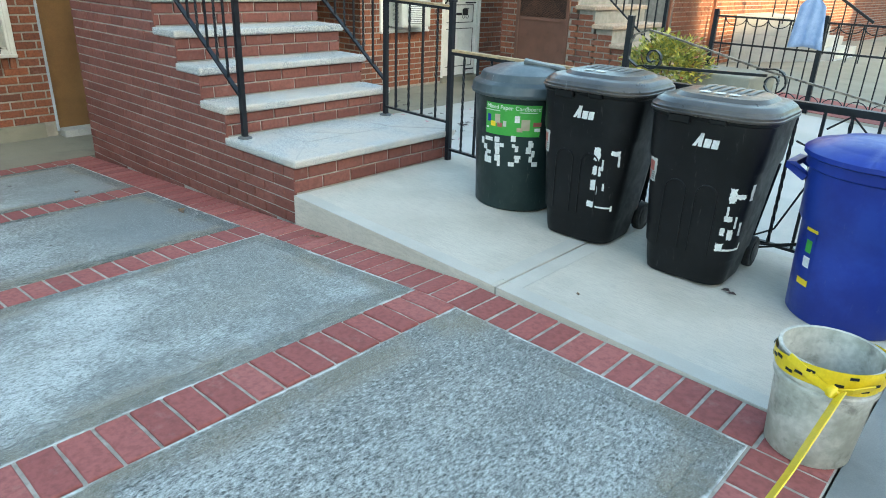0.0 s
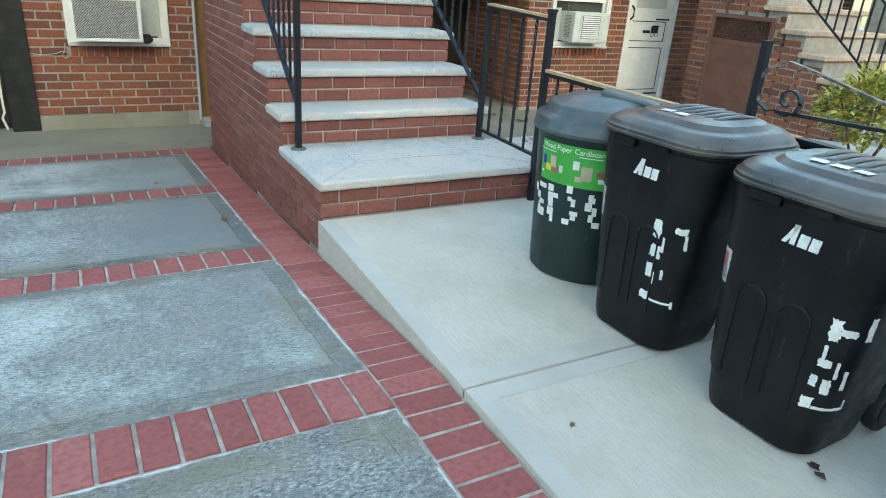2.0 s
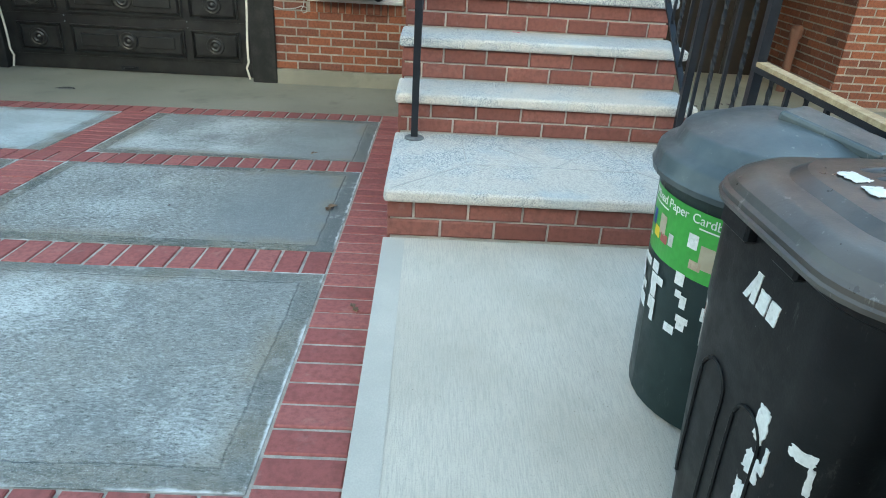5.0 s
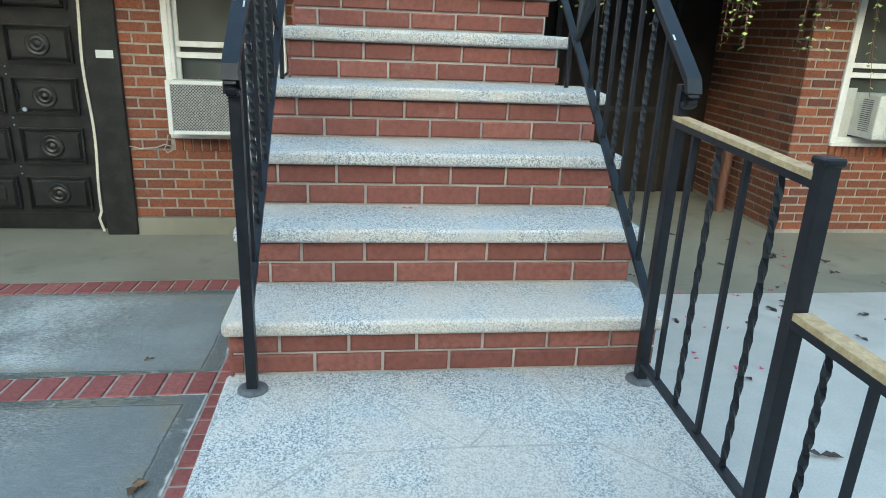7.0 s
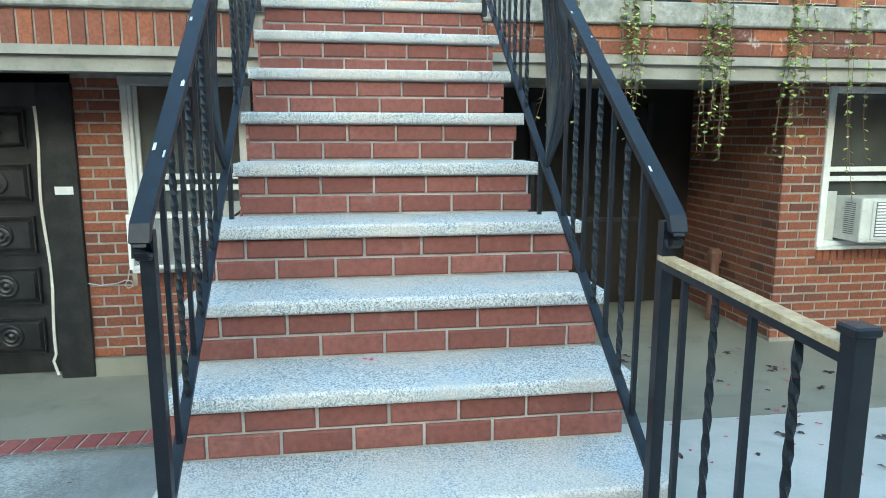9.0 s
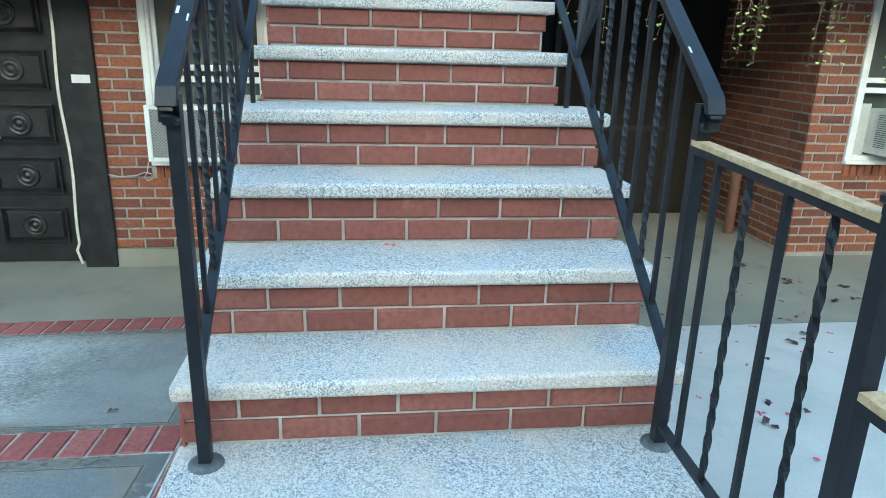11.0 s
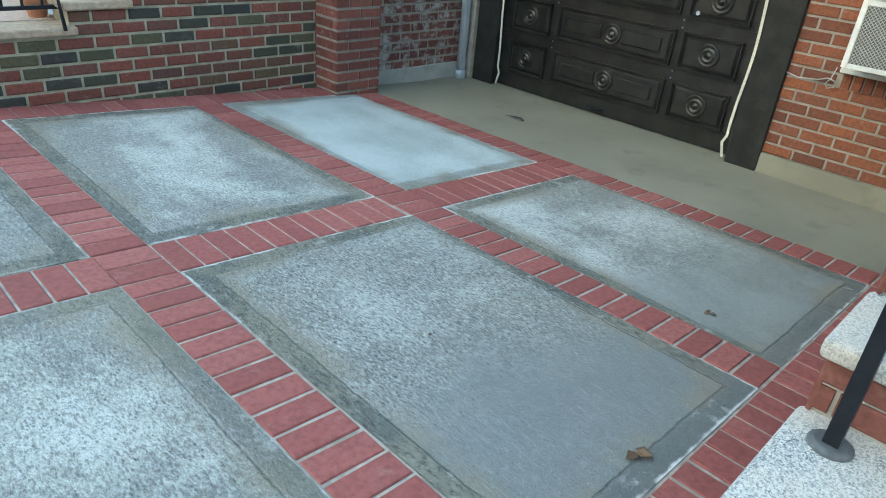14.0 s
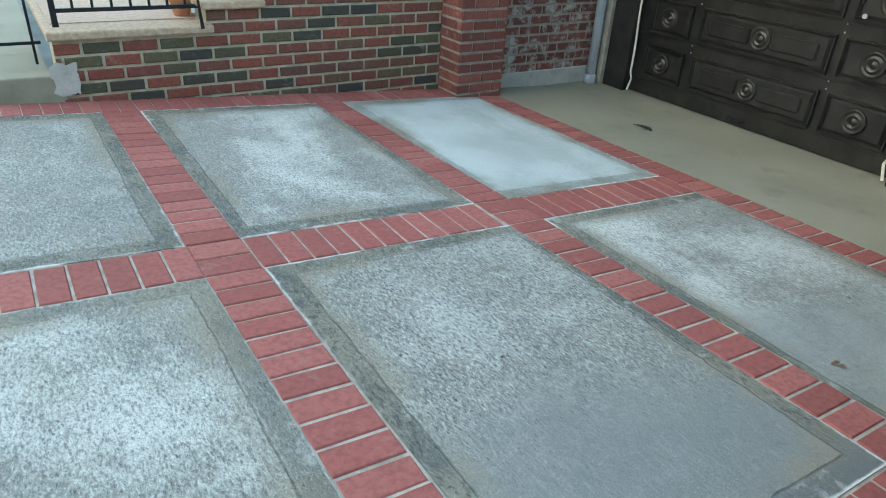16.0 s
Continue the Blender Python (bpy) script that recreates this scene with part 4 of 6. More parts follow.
# pleated side panel beside the unit
for k in range(10):
    y = 2.115 + k * 0.018
    under(obj("pleat", box(FX - 0.05, FX - 0.03 + 0.008 * (k % 2), y, y + 0.018, 0.53, 0.98), m_blind), wl)
under(obj("awning_box", box(FX - 0.08, FX + 0.05, 1.42, 2.38, 1.86, 1.93, 0.006), m_stucco), wl)
m_mesh = plain("bare_mesh_metal", (0.40, 0.41, 0.40), (0.52, 0.53, 0.51), 20, 0.5, 0.2, 120, 0.0005, 0.3)
m_fin = plain("dark_fins", (0.10, 0.105, 0.105), (0.16, 0.165, 0.16), 30, 0.6, 0.2, 120, 0.0005)
m_case = plain("cream_casing", (0.50, 0.51, 0.47), (0.60, 0.61, 0.57), 6, 0.5, 0, 120, 0.0005, 0.35)
ac = thing("air_conditioner", -8.0, 1.83, 0.52, "cream air conditioner in a diamond-mesh cage, under the window", "air conditioner")
X1, Y0, Y1, Z0, Z1 = -7.95, 1.47, 2.095, 0.50, 0.915
under(obj("casing", box(-8.23, X1 - 0.02, Y0 + 0.01, Y1 - 0.01, Z0 + 0.01, Z1 - 0.01, 0.006), m_case), ac)
under(obj("fin_block", box(X1 - 0.022, X1 - 0.012, Y0 + 0.03, Y1 - 0.03, Z0 + 0.03, Z1 - 0.03), m_fin), ac)
for a, b, c, d in ((Y0, Y0 + 0.035, Z0, Z1), (Y1 - 0.035, Y1, Z0, Z1), (Y0 + 0.035, Y1 - 0.035, Z1 - 0.03, Z1), (Y0 + 0.035, Y1 - 0.035, Z0, Z0 + 0.03)):
    under(obj("cage_frame", box(X1 - 0.03, X1, a, b, c, d, 0.003), m_white), ac)
mesh_bm = bmesh.new()
hgt, wid = Z1 - Z0 - 0.06, Y1 - Y0 - 0.07
for s in (1, -1):
    u = -hgt
    while u < wid:
        a, b = (u, 0), (u + hgt, hgt)
        p0 = max(0, -u)
        p1 = min(hgt, wid - u)
        if p1 > p0:
            za, zb = (p0, p1)
            ya, yb = u + p0, u + p1
            if s < 0:
                ya, yb = wid - ya, wid - yb
            q = Vector((X1 - 0.006, Y0 + 0.035 + ya, Z0 + 0.03 + za)), Vector((X1 - 0.006, Y0 + 0.035 + yb, Z0 + 0.03 + zb))
            dvec = (q[1] - q[0]).normalized().cross(Vector((1, 0, 0))) * 0.0022
            vs = [mesh_bm.verts.new(v) for v in (q[0] - dvec, q[1] - dvec, q[1] + dvec, q[0] + dvec)]
            mesh_bm.faces.new(vs)
        u += 0.024
tagged(under(obj("wire_mesh", mesh_bm, m_mesh), ac), "", "", "", "stuff")
bag = under(smooth(obj("plug_bag", lathe([(0.01, 0), (0.05, 0.02), (0.06, 0.05), (0.035, 0.09), (0.0005, 0.10)], 16), m_black)), ac)
bag.matrix_world = pose(-8.02, 2.135, 0.475)
ac2 = thing("air_conditioner", -8.0, 7.85, 0.60, "grey-white air conditioner with louvred grille in the window", "air conditioner")
under(obj("casing", box(-8.25, -7.93, 7.48, 8.10, 0.575, 0.965, 0.012, 2), m_case), ac2)
under(obj("grille_frame", box(-7.932, -7.918, 7.58, 8.08, 0.60, 0.945, 0.006), m_case), ac2)
for k in range(11):
    under(obj("louvre", box(-7.919, -7.912, 7.62, 7.91, 0.635 + k * 0.027, 0.652 + k * 0.027), m_white), ac2)
under(obj("grille_dark", box(-7.9185, -7.9165, 7.61, 7.92, 0.625, 0.93), m_fin), ac2)
for k in range(16):
    under(obj("side_slot", box(-8.13, -8.0, 7.4775, 7.4805, 0.64 + k * 0.018, 0.647 + k * 0.018), m_fin), ac2)
under(obj("side_panel", box(-8.26, -8.24, 7.38, 7.48, 0.55, 1.0), m_blind), ac2)

# ---- doors ----
wd = thing("door_1", -8.25, 9.15, -0.30, "white-painted house door with black strap hinges and a carriage silhouette", "door", kind="structure")
under(obj("leaf", box(-8.30, -8.25, 8.72, 9.58, -0.28, 1.72), m_white), wd)
for a, b, c, d in ((8.66, 8.72, -0.33, 1.80), (9.58, 9.64, -0.33, 1.80), (8.66, 9.64, 1.72, 1.80)):
    under(obj("frame", box(-8.34, -8.20, a, b, c, d, 0.004), m_white), wd)
under(obj("sill", box(-8.4, -8.15, 8.66, 9.64, -0.45, -0.295, 0.005), m_apron), wd)
for a, b, c, d in ((8.82, 9.50, -0.14, 0.48), (8.82, 9.50, 0.58, 0.86)):
    for e, f, g, h in ((a, b, c, c + 0.012), (a, b, d, d + 0.012), (b - 0.012, b, c, d)):
        under(obj("panel_line", box(-8.2495, -8.245, e, f, g, h), m_black), wd)
for z in (-0.20, 0.90):
    under(obj("strap_hinge", box(-8.2495, -8.242, 9.28, 9.56, z - 0.012, z + 0.012, 0.003), m_black), wd)
under(obj("door_pull", sweep([(-8.25, 8.77, 0.88), (-8.20, 8.775, 0.93), (-8.20, 8.775, 1.03), (-8.25, 8.77, 1.08)], 0.02), m_black), wd)
for bx in ((9.06, 9.20, 0.70, 0.74), (9.22, 9.36, 0.70, 0.80), (9.24, 9.38, 0.80, 0.812)):
    under(obj("carriage_shape", box(-8.2495, -8.244, *bx), m_black), wd)
for yc in (9.25, 9.34):
    o = under(obj("carriage_wheel", lathe([(0.035, 0), (0.035, 0.005), (0.028, 0.005), (0.028, 0.0)], 20, None, False, False), m_black), wd)
    o.matrix_world = pose(-8.2495, yc, 0.68, 0, 90, 0)
under(obj("dark_glass", box(-8.2495, -8.246, 8.85, 9.45, 1.05, 1.62), m_blind), wd)
bd = thing("door_2", -9.84, 5.7, -0.3, "dark brown door in the shaded recess below the stoop", "door", kind="structure")
under(obj("leaf", box(-9.849, -9.80, 5.10, 6.35, -0.37, 1.78), m_door_and_shade), bd)
under(obj("rail", box(-9.80, -9.79, 5.10, 6.35, 0.55, 0.60), m_darkwood), bd)
for y in (5.04, 6.35):
    under(obj("frame", box(-9.849, -9.78, y, y + 0.06, -0.37, 1.84), m_darkwood), bd)
bdr = thing("door_3", -8.3, 2.7, -0.3, "brown door beside the stoop with a pale metal edge strip", "door", kind="structure")
under(obj("leaf", box(-8.30, -8.25, 2.64, 3.45, -0.37, 1.95), m_ochre), bdr)
under(obj("door_step", box(-8.32, -8.05, 2.64, 3.45, -0.5, -0.33, 0.006), m_stucco), bdr)
under(obj("edge_strip", box(-8.22, -8.195, 2.615, 2.64, -0.35, 2.0), m_pipe), bdr)
stand = thing("standpipe", -9.0, 6.78, z_right(-9.0), "red-brown capped standpipe by the recess wall", "pipe")
part("tube", lathe([(0.05, 0), (0.05, 0.62)], 20), m_brown, stand)
part("cap", lathe([(0.065, 0.60), (0.07, 0.63), (0.07, 0.70), (0.05, 0.74), (0.0005, 0.75)], 20), m_brown, stand)

# paint flaked to white on the handrails
m_flake = plain("flaked_white", (0.55, 0.55, 0.53), (0.70, 0.70, 0.68), 60, 0.7)
for r in [o for o in bpy.data.objects if o.name.startswith("stair_railing")]:
    y = r.matrix_world.translation.y
    rk = random.Random(int(y * 100))
    for k in range(9 if y < 3 else 3):
        x = -4.5 - rk.uniform(0.0, 1.6)
        z = 1.325 + SL * (-4.45 - x) + 0.0142
        w = rk.uniform(0.004, 0.010)
        o = obj("paint_flake", box(-rk.uniform(0.01, 0.035), 0, -w / 2, w / 2, -0.002, 0.0008), m_flake)
        o.matrix_world = pose(x, y + rk.choice((-1, 1)) * 0.014, z, 0, math.degrees(math.atan(SL)), 0)
        under(o, r)

# ---- bins on the walk ----
def plastic(name, a, b, rough, dust, spec=0.3):
    n = Nodes(name)
    c = n.mix(n.band(n.noise(5), 0.35, 0.7), a, b)
    scr = n.noise(40, 6, 0.75, n.stretch(1, 1, 0.25))
    c = n.mix(n.band(scr, 0.60, 0.72, 0, dust), c, (0.30, 0.29, 0.27))
    spk = n.band(n.voronoi(70), 0.03, 0.06, 1, 0)
    c = n.mix(n.math("MULTIPLY", spk, n.band(n.noise(4), 0.5, 0.65, 0, 0.5)), c, (0.45, 0.45, 0.43))
    return n.done(c, n.band(n.noise(18), 0.3, 0.7, rough * 0.85, rough * 1.2), 0, n.noise(160), 0.0006, 0.5, Specular_IOR_Level=spec)


m_bin = plastic("black_bin_plastic", (0.0055, 0.006, 0.0068), (0.0105, 0.011, 0.012), 0.40, 0.12, 0.2)
m_lid = plastic("dusty_lid_plastic", (0.030, 0.028, 0.027), (0.075, 0.066, 0.058), 0.32, 0.4, 0.55)
m_bin_g = plastic("dark_green_plastic", (0.010, 0.020, 0.020), (0.016, 0.03, 0.03), 0.4, 0.18)
m_lid_g = plastic("slate_lid_plastic", (0.040, 0.055, 0.062), (0.080, 0.096, 0.100), 0.36, 0.6, 0.45)
m_blue = plastic("blue_plastic", (0.012, 0.028, 0.21), (0.018, 0.045, 0.28), 0.36, 0.12)
m_paint = plain("white_stencil_paint", (0.62, 0.62, 0.60), (0.74, 0.74, 0.72), 40, 0.6, 0, 120, 0.0004, 0.4)
m_green = plain("green_label", (0.055, 0.30, 0.045), (0.075, 0.36, 0.06), 3, 0.35, 0, 60, 0.0002)
m_red = plain("red_print", (0.30, 0.07, 0.06), (0.36, 0.10, 0.085), 20, 0.5)
m_tan = plain("tan_print", (0.34, 0.29, 0.20), (0.44, 0.38, 0.28), 20, 0.5)
m_yellow = plain("yellow_plastic_tape", (0.72, 0.50, 0.02), (0.80, 0.58, 0.03), 20, 0.35, 0, 90, 0.0004)
m_rubber = plain("black_rubber", (0.012, 0.012, 0.012), (0.02, 0.02, 0.02), 20, 0.8)


def ragged(x0, x1, z0, z1, y, seed, d=0.0022):
    """A worn stencil bar: a plate with a chipped outline."""
    r = random.Random(seed)
    pts = []
    n = 7
    for a, b in (((x0, z0), (x1, z0)), ((x1, z0), (x1, z1)), ((x1, z1), (x0, z1)), ((x0, z1), (x0, z0))):
        for k in range(n):
            u = k / n
            j = 0.10 * min(x1 - x0, z1 - z0)
            pts.append((a[0] + (b[0] - a[0]) * u + r.uniform(-j, j), a[1] + (b[1] - a[1]) * u + r.uniform(-j, j)))
    bm = bmesh.new()
    f = bm.faces.new([bm.verts.new((x, y - d, z)) for x, z in pts])
    ext = bmesh.ops.extrude_face_region(bm, geom=[f])
    bmesh.ops.translate(bm, vec=(0, d, 0), verts=[v for v in ext["geom"] if isinstance(v, bmesh.types.BMVert)])
    bmesh.ops.recalc_face_normals(bm, faces=bm.faces[:])
    return bm


BIN = [(0.012, 0.202, 0.186, 0.100, 0, -0.030), (0.05, 0.210, 0.197, 0.103, 0, -0.025), (0.145, 0.220, 0.206, 0.105, 0, -0.020), (0.158, 0.228, 0.215, 0.105, 0, -0.015),
       (0.42, 0.252, 0.233, 0.110, 0, -0.004), (0.595, 0.268, 0.246, 0.115, 0, 0.007), (0.615, 0.278, 0.257, 0.115, 0, 0.016), (0.82, 0.292, 0.273, 0.125, 0, 0.028), (0.828, 0.301, 0.282, 0.130, 0, 0.028), (0.855, 0.303, 0.284, 0.130, 0, 0.028)]


def on_bin(u, z, lift=0.002):
    """A place on the bin's skin: u runs round the front from its middle, z up."""
    for p, q in zip(BIN, BIN[1:]):
        if z <= q[0]:
            break
    w = max(0.0, min(1.0, (z - p[0]) / (q[0] - p[0])))
    hx, hy, rad, cy = (p[k] + (q[k] - p[k]) * w for k in (1, 2, 3, 5))
    f = hx - rad
    a = min(max(0.0, abs(u) - f) / rad, math.pi / 2)
    x, y = min(abs(u), f) + (rad + lift) * math.sin(a), cy - hy + rad - (rad + lift) * math.cos(a)
    y += max(0.0, abs(u) - f - rad * math.pi / 2)
    return Vector((math.copysign(x, u), y, z))


def decal(u0, u1, z0, z1, seed, lift=0.002, chip=0.12, slant=0.0):
    """A chipped patch of paint or paper lying on the bin's skin."""
    r = random.Random(seed)
    j = chip * min(u1 - u0, z1 - z0)
    edge = []
    for p, q in (((u0, z0), (u1, z0)), ((u1, z0), (u1, z1)), ((u1, z1), (u0, z1)), ((u0, z1), (u0, z0))):
        for k in range(8):
            u, z = p[0] + (q[0] - p[0]) * k / 8 + r.uniform(-j, j), p[1] + (q[1] - p[1]) * k / 8 + r.uniform(-j, j)
            edge.append((u + slant * (z - z0), z))
    bm = bmesh.new()
    rings = []
    uc, zc = (u0 + u1) / 2 + slant * (z1 - z0) / 2, (z0 + z1) / 2
    for f in (1.0, 0.66, 0.33):
        rings.append([bm.verts.new(on_bin(uc + (u - uc) * f, zc + (z - zc) * f, lift)) for u, z in edge])
    low = [bm.verts.new(on_bin(u, z, -0.001)) for u, z in edge]
    mid = bm.verts.new(on_bin(uc, zc, lift))
    n = len(edge)
    for p, q in ((low, rings[0]), (rings[0], rings[1]), (rings[1], rings[2])):
        for k in range(n):
            bm.faces.new((p[k], p[(k + 1) % n], q[(k + 1) % n], q[k]))
    for k in range(n):
        bm.faces.new((rings[2][k], rings[2][(k + 1) % n], mid))
    return bm


def pressed(u0, u1, z0, z1):
    """The raised rim round a tall pressed channel in the bin's front, with a round head."""
    um, w = (u0 + u1) / 2, (u1 - u0) / 2
    pts = [on_bin(u0, z, 0.0005) for z in lin(z0, z1 - w, 8)]
    pts += [on_bin(um - w * math.cos(a), z1 - w + w * math.sin(a), 0.0005) for a in lin(0.3, math.pi - 0.3, 8)]
    pts += [on_bin(u1, z, 0.0005) for z in lin(z1 - w, z0, 8)]
    return sweep(pts, 0.010, 0.010, 6)


def wheeled_bin(x, y, label, seed, stencil, lidbars, rz=0.0, du=0.0, dz=0.0, mu=0.0):
    b = thing("wheeled_bin", x, y, z_walk(x), label, "trash bin", "black wheeled bins", "", rz)
    smooth_by(part("body", loft(BIN, 8), m_bin, b))
    L = [(0.838, 0.298, 0.278, 0.150, 0, 0.020), (0.842, 0.312, 0.294, 0.165, 0, 0.020), (0.852, 0.315, 0.297, 0.168, 0, 0.020), (0.856, 0.310, 0.292, 0.165, 0, 0.020), (0.866, 0.310, 0.292, 0.165, 0, 0.020), (0.872, 0.302, 0.284, 0.160, 0, 0.020),
         (0.886, 0.295, 0.277, 0.160, 0, 0.020), (0.902, 0.274, 0.256, 0.150, 0, 0.022), (0.906, 0.264, 0.246, 0.150, 0, 0.024), (0.909, 0.227, 0.209, 0.140, 0, 0.028), (0.926, 0.208, 0.188, 0.130, 0, 0.032), (0.933, 0.157, 0.136, 0.090, 0, 0.036), (0.934, 0.092, 0.066, 0.050, 0, 0.036)]
    lid = smooth_by(part("lid", loft(L, 8), m_lid, b, "dusty black domed lid"), 22)
    for k in range(6):
        xk = -0.115 + k * 0.046
        pts = [(xk, -0.06 + 0.25 * u, 0.925 + 0.013 * max(0, math.sin(math.pi * u)) ** 0.6) for u in lin(0, 1, 11)]
        smooth(part("lid_rib", sweep(pts, 0.033, 0.014, 10), m_lid, lid))
    for sx in (-1, 1):
        w = thing_part("wheel", b, (sx * 0.205, 0.235, 0.085))
        w.data = tube_mesh("wheel", 0.085, 0.045, m_rubber)
        w.rotation_euler = (0, radians(90), 0)
        part("rim", lathe([(0.05, -0.026), (0.055, 0.026), (0.02, 0.03), (0.0005, 0.03)], 20), m_bin, w)
    part("axle", sweep([(-0.21, 0.235, 0.085), (0.21, 0.235, 0.085)], 0.02, None, 8), m_rubber, b)
    part("handle", sweep([(-0.22, 0.33, 0.76), (-0.22, 0.36, 0.775), (0.22, 0.36, 0.775), (0.22, 0.33, 0.76)], 0.03, None, 10), m_bin, b)
    for sx in (-1, 1):
        for k in range(6):
            yk = 0.02 + k * 0.036
            part("side_rib", sweep([(sx * 0.209, yk, 0.19), (sx * 0.249, yk + 0.045, 0.58)], 0.016, 0.016), m_bin, b)
    part("front_channel", pressed(-0.135, -0.03, 0.17, 0.52), m_bin, b)
    part("front_channel", pressed(0.02, 0.125, 0.17, 0.52), m_bin, b)
    part("latch", box(-0.17, -0.06, -0.268, -0.232, 0.80, 0.842, 0.006), m_bin, b)
    part("latch", box(0.03, 0.11, -0.268, -0.232, 0.815, 0.842, 0.006), m_bin, b)
    # maker's mark in plain shapes: a wedge and two slanted blocks
    for k, (u0, u1, sl) in enumerate(((-0.066, -0.050, 0.55), (-0.040, -0.022, 0.10), (-0.014, 0.018, 0.12), (0.024, 0.054, 0.12))):
        part("mark", decal(mu + u0, mu + u1, 0.70, 0.765 if k < 2 else 0.742, seed + k, 0.002, 0.03, sl), m_paint, b, "white maker's mark")
    st = part("sticker", decal(-0.262, -0.198, 0.48, 0.60, seed + 2, 0.0015, 0.05), m_stucco, b, "torn white and red sticker")
    part("print", decal(-0.256, -0.214, 0.535, 0.585, seed + 5, 0.0025, 0.05), m_red, st)
    part("print", decal(-0.256, -0.235, 0.49, 0.53, seed + 6, 0.0025, 0.05), m_red, st)
    for q in range(4):
        part("print", decal(-0.228, -0.206, 0.492 + q * 0.011, 0.497 + q * 0.011, seed + 7, 0.0025), m_fin, st)
    for k, (a, c, d, e) in enumerate(stencil):
        part("stencil_bar", decal(a + du, c + du, d + dz, e + dz, seed + 10 + k), m_paint, b)
    for k in range(lidbars):
        o = part("stencil_bar", ragged(-0.024, 0.024, -0.018, 0.018, 0, seed + 30 + k, 0.0015), m_paint, lid)
        o.matrix_local = Matrix.Translation((-0.07 + k * 0.07, -0.095, 0.9345)) @ pose(0, 0, 0, -88, 0, 8 - 6 * k)
    return b


def thing_part(name, parent, loc):
    o = new(name, bpy.data.meshes.new(name))
    o.parent, o.location = parent, loc
    return o


def tube_mesh(name, r, w, material):
    bm = lathe([(r * 0.6, -w / 2), (r * 0.95, -w / 2), (r, -w / 3), (r, w / 3), (r * 0.95, w / 2), (r * 0.6, w / 2)], 28)
    me = bpy.data.meshes.new(name)
    bm.to_mesh(me)
    bm.free()
    me.materials.append(material)
    return me


def smooth_by(ob, angle=40):
    ob.data.shade_smooth()
    ob.data.set_sharp_from_angle(angle=radians(angle))
    return ob


wheeled_bin(-2.232, 3.54, "black wheeled bin, dusty domed lid and worn white stencil bars", 3,
                 [(0.025, 0.06, 0.49, 0.56), (0.025, 0.075, 0.41, 0.46), (0.02, 0.05, 0.325, 0.38), (0.01, 0.055, 0.225, 0.258), (0.06, 0.145, 0.228, 0.236), (0.145, 0.155, 0.215, 0.245), (0.12, 0.165, 0.53, 0.555), (0.158, 0.17, 0.47, 0.53), (0.075, 0.085, 0.44, 0.50), (0.09, 0.10, 0.33, 0.37), (0.055, 0.062, 0.30, 0.35)], 2, 2, 0.07, 0.0, 0.01)
wheeled_bin(-1.578, 3.53, "black wheeled bin with ribbed lid, white stencil bars partly worn off", 60,
                 [(0.055, 0.085, 0.43, 0.50), (0.085, 0.13, 0.45, 0.475), (0.16, 0.18, 0.44, 0.52), (0.05, 0.085, 0.335, 0.36), (0.055, 0.065, 0.36, 0.41), (0.04, 0.06, 0.26, 0.30), (0.075, 0.10, 0.24, 0.29), (0.03, 0.065, 0.175, 0.215), (0.065, 0.16, 0.178, 0.188), (0.165, 0.172, 0.18, 0.215), (0.13, 0.142, 0.26, 0.33), (0.10, 0.11, 0.30, 0.36)], 3, 2, 0.125, 0.03, 0.03)


def round_bin(name, x, y, label, profile, lid_profile, mb, ml, seg=40):
    b = thing(name, x, y, z_walk(x), label, "trash bin")
    smooth_by(part("body", lathe(profile, seg), mb, b))
    l = smooth_by(part("lid", lathe(lid_profile, seg), ml, b))
    return b, l


GB, GL = round_bin("round_bin", -2.845, 3.612, "dark green round bin with slate lid and green recycling label",
                   [(0.250, 0.0), (0.264, 0.012), (0.279, 0.35), (0.2948, 0.682), (0.302, 0.690), (0.304, 0.73)],
                   [(0.306, 0.70), (0.322, 0.706), (0.326, 0.722), (0.320, 0.730), (0.316, 0.762), (0.308, 0.772), (0.282, 0.784), (0.276, 0.790), (0.262, 0.822), (0.255, 0.828), (0.244, 0.829), (0.16, 0.862), (0.06, 0.876), (0.0005, 0.877)], m_bin_g, m_lid_g)
grip = part("lid_grip", box(-0.13, 0.13, -0.06, 0.06, -0.02, 0.012, 0.010, 2), m_lid_g, GL)
grip.matrix_local = pose(0.10, 0.06, 0.868, 0, 9, 35)
part("side_handle", sweep([(-0.25, -0.06, 0.64), (-0.305, -0.06, 0.66), (-0.305, 0.06, 0.66), (-0.25, 0.06, 0.64)], 0.022, None, 8), m_bin_g, GB)


def curved_plate(r, a0, a1, z0, z1, rise=0.0, n=16, lean=0.05):
    """A thin plate wrapped on a round bin; angles in degrees from -y, towards +x."""
    bm = bmesh.new()
    cols = []
    for k in range(n + 1):
        a = radians(a0 + (a1 - a0) * k / n)
        cols.append([bm.verts.new(((r + lean * z) * math.sin(a), -(r + lean * z) * math.cos(a), z)) for z in (z0, z1)])
    for p, q in zip(cols, cols[1:]):
        bm.faces.new((p[0], q[0], q[1], p[1]))
    return bm


def gr(a0, a1, z0, z1, mat, parent, name, lift=0.0):
    return part(name, curved_plate(0.2634 + lift, a0, a1, z0, z1, 0, max(3, int(abs(a1 - a0) / 4)), 0.0484), mat, parent)


lab = part("label", curved_plate(0.2634, -25, 45, 0.472, 0.66, 0, 24, 0.0484), m_green, GB, "green paper and cardboard recycling label")


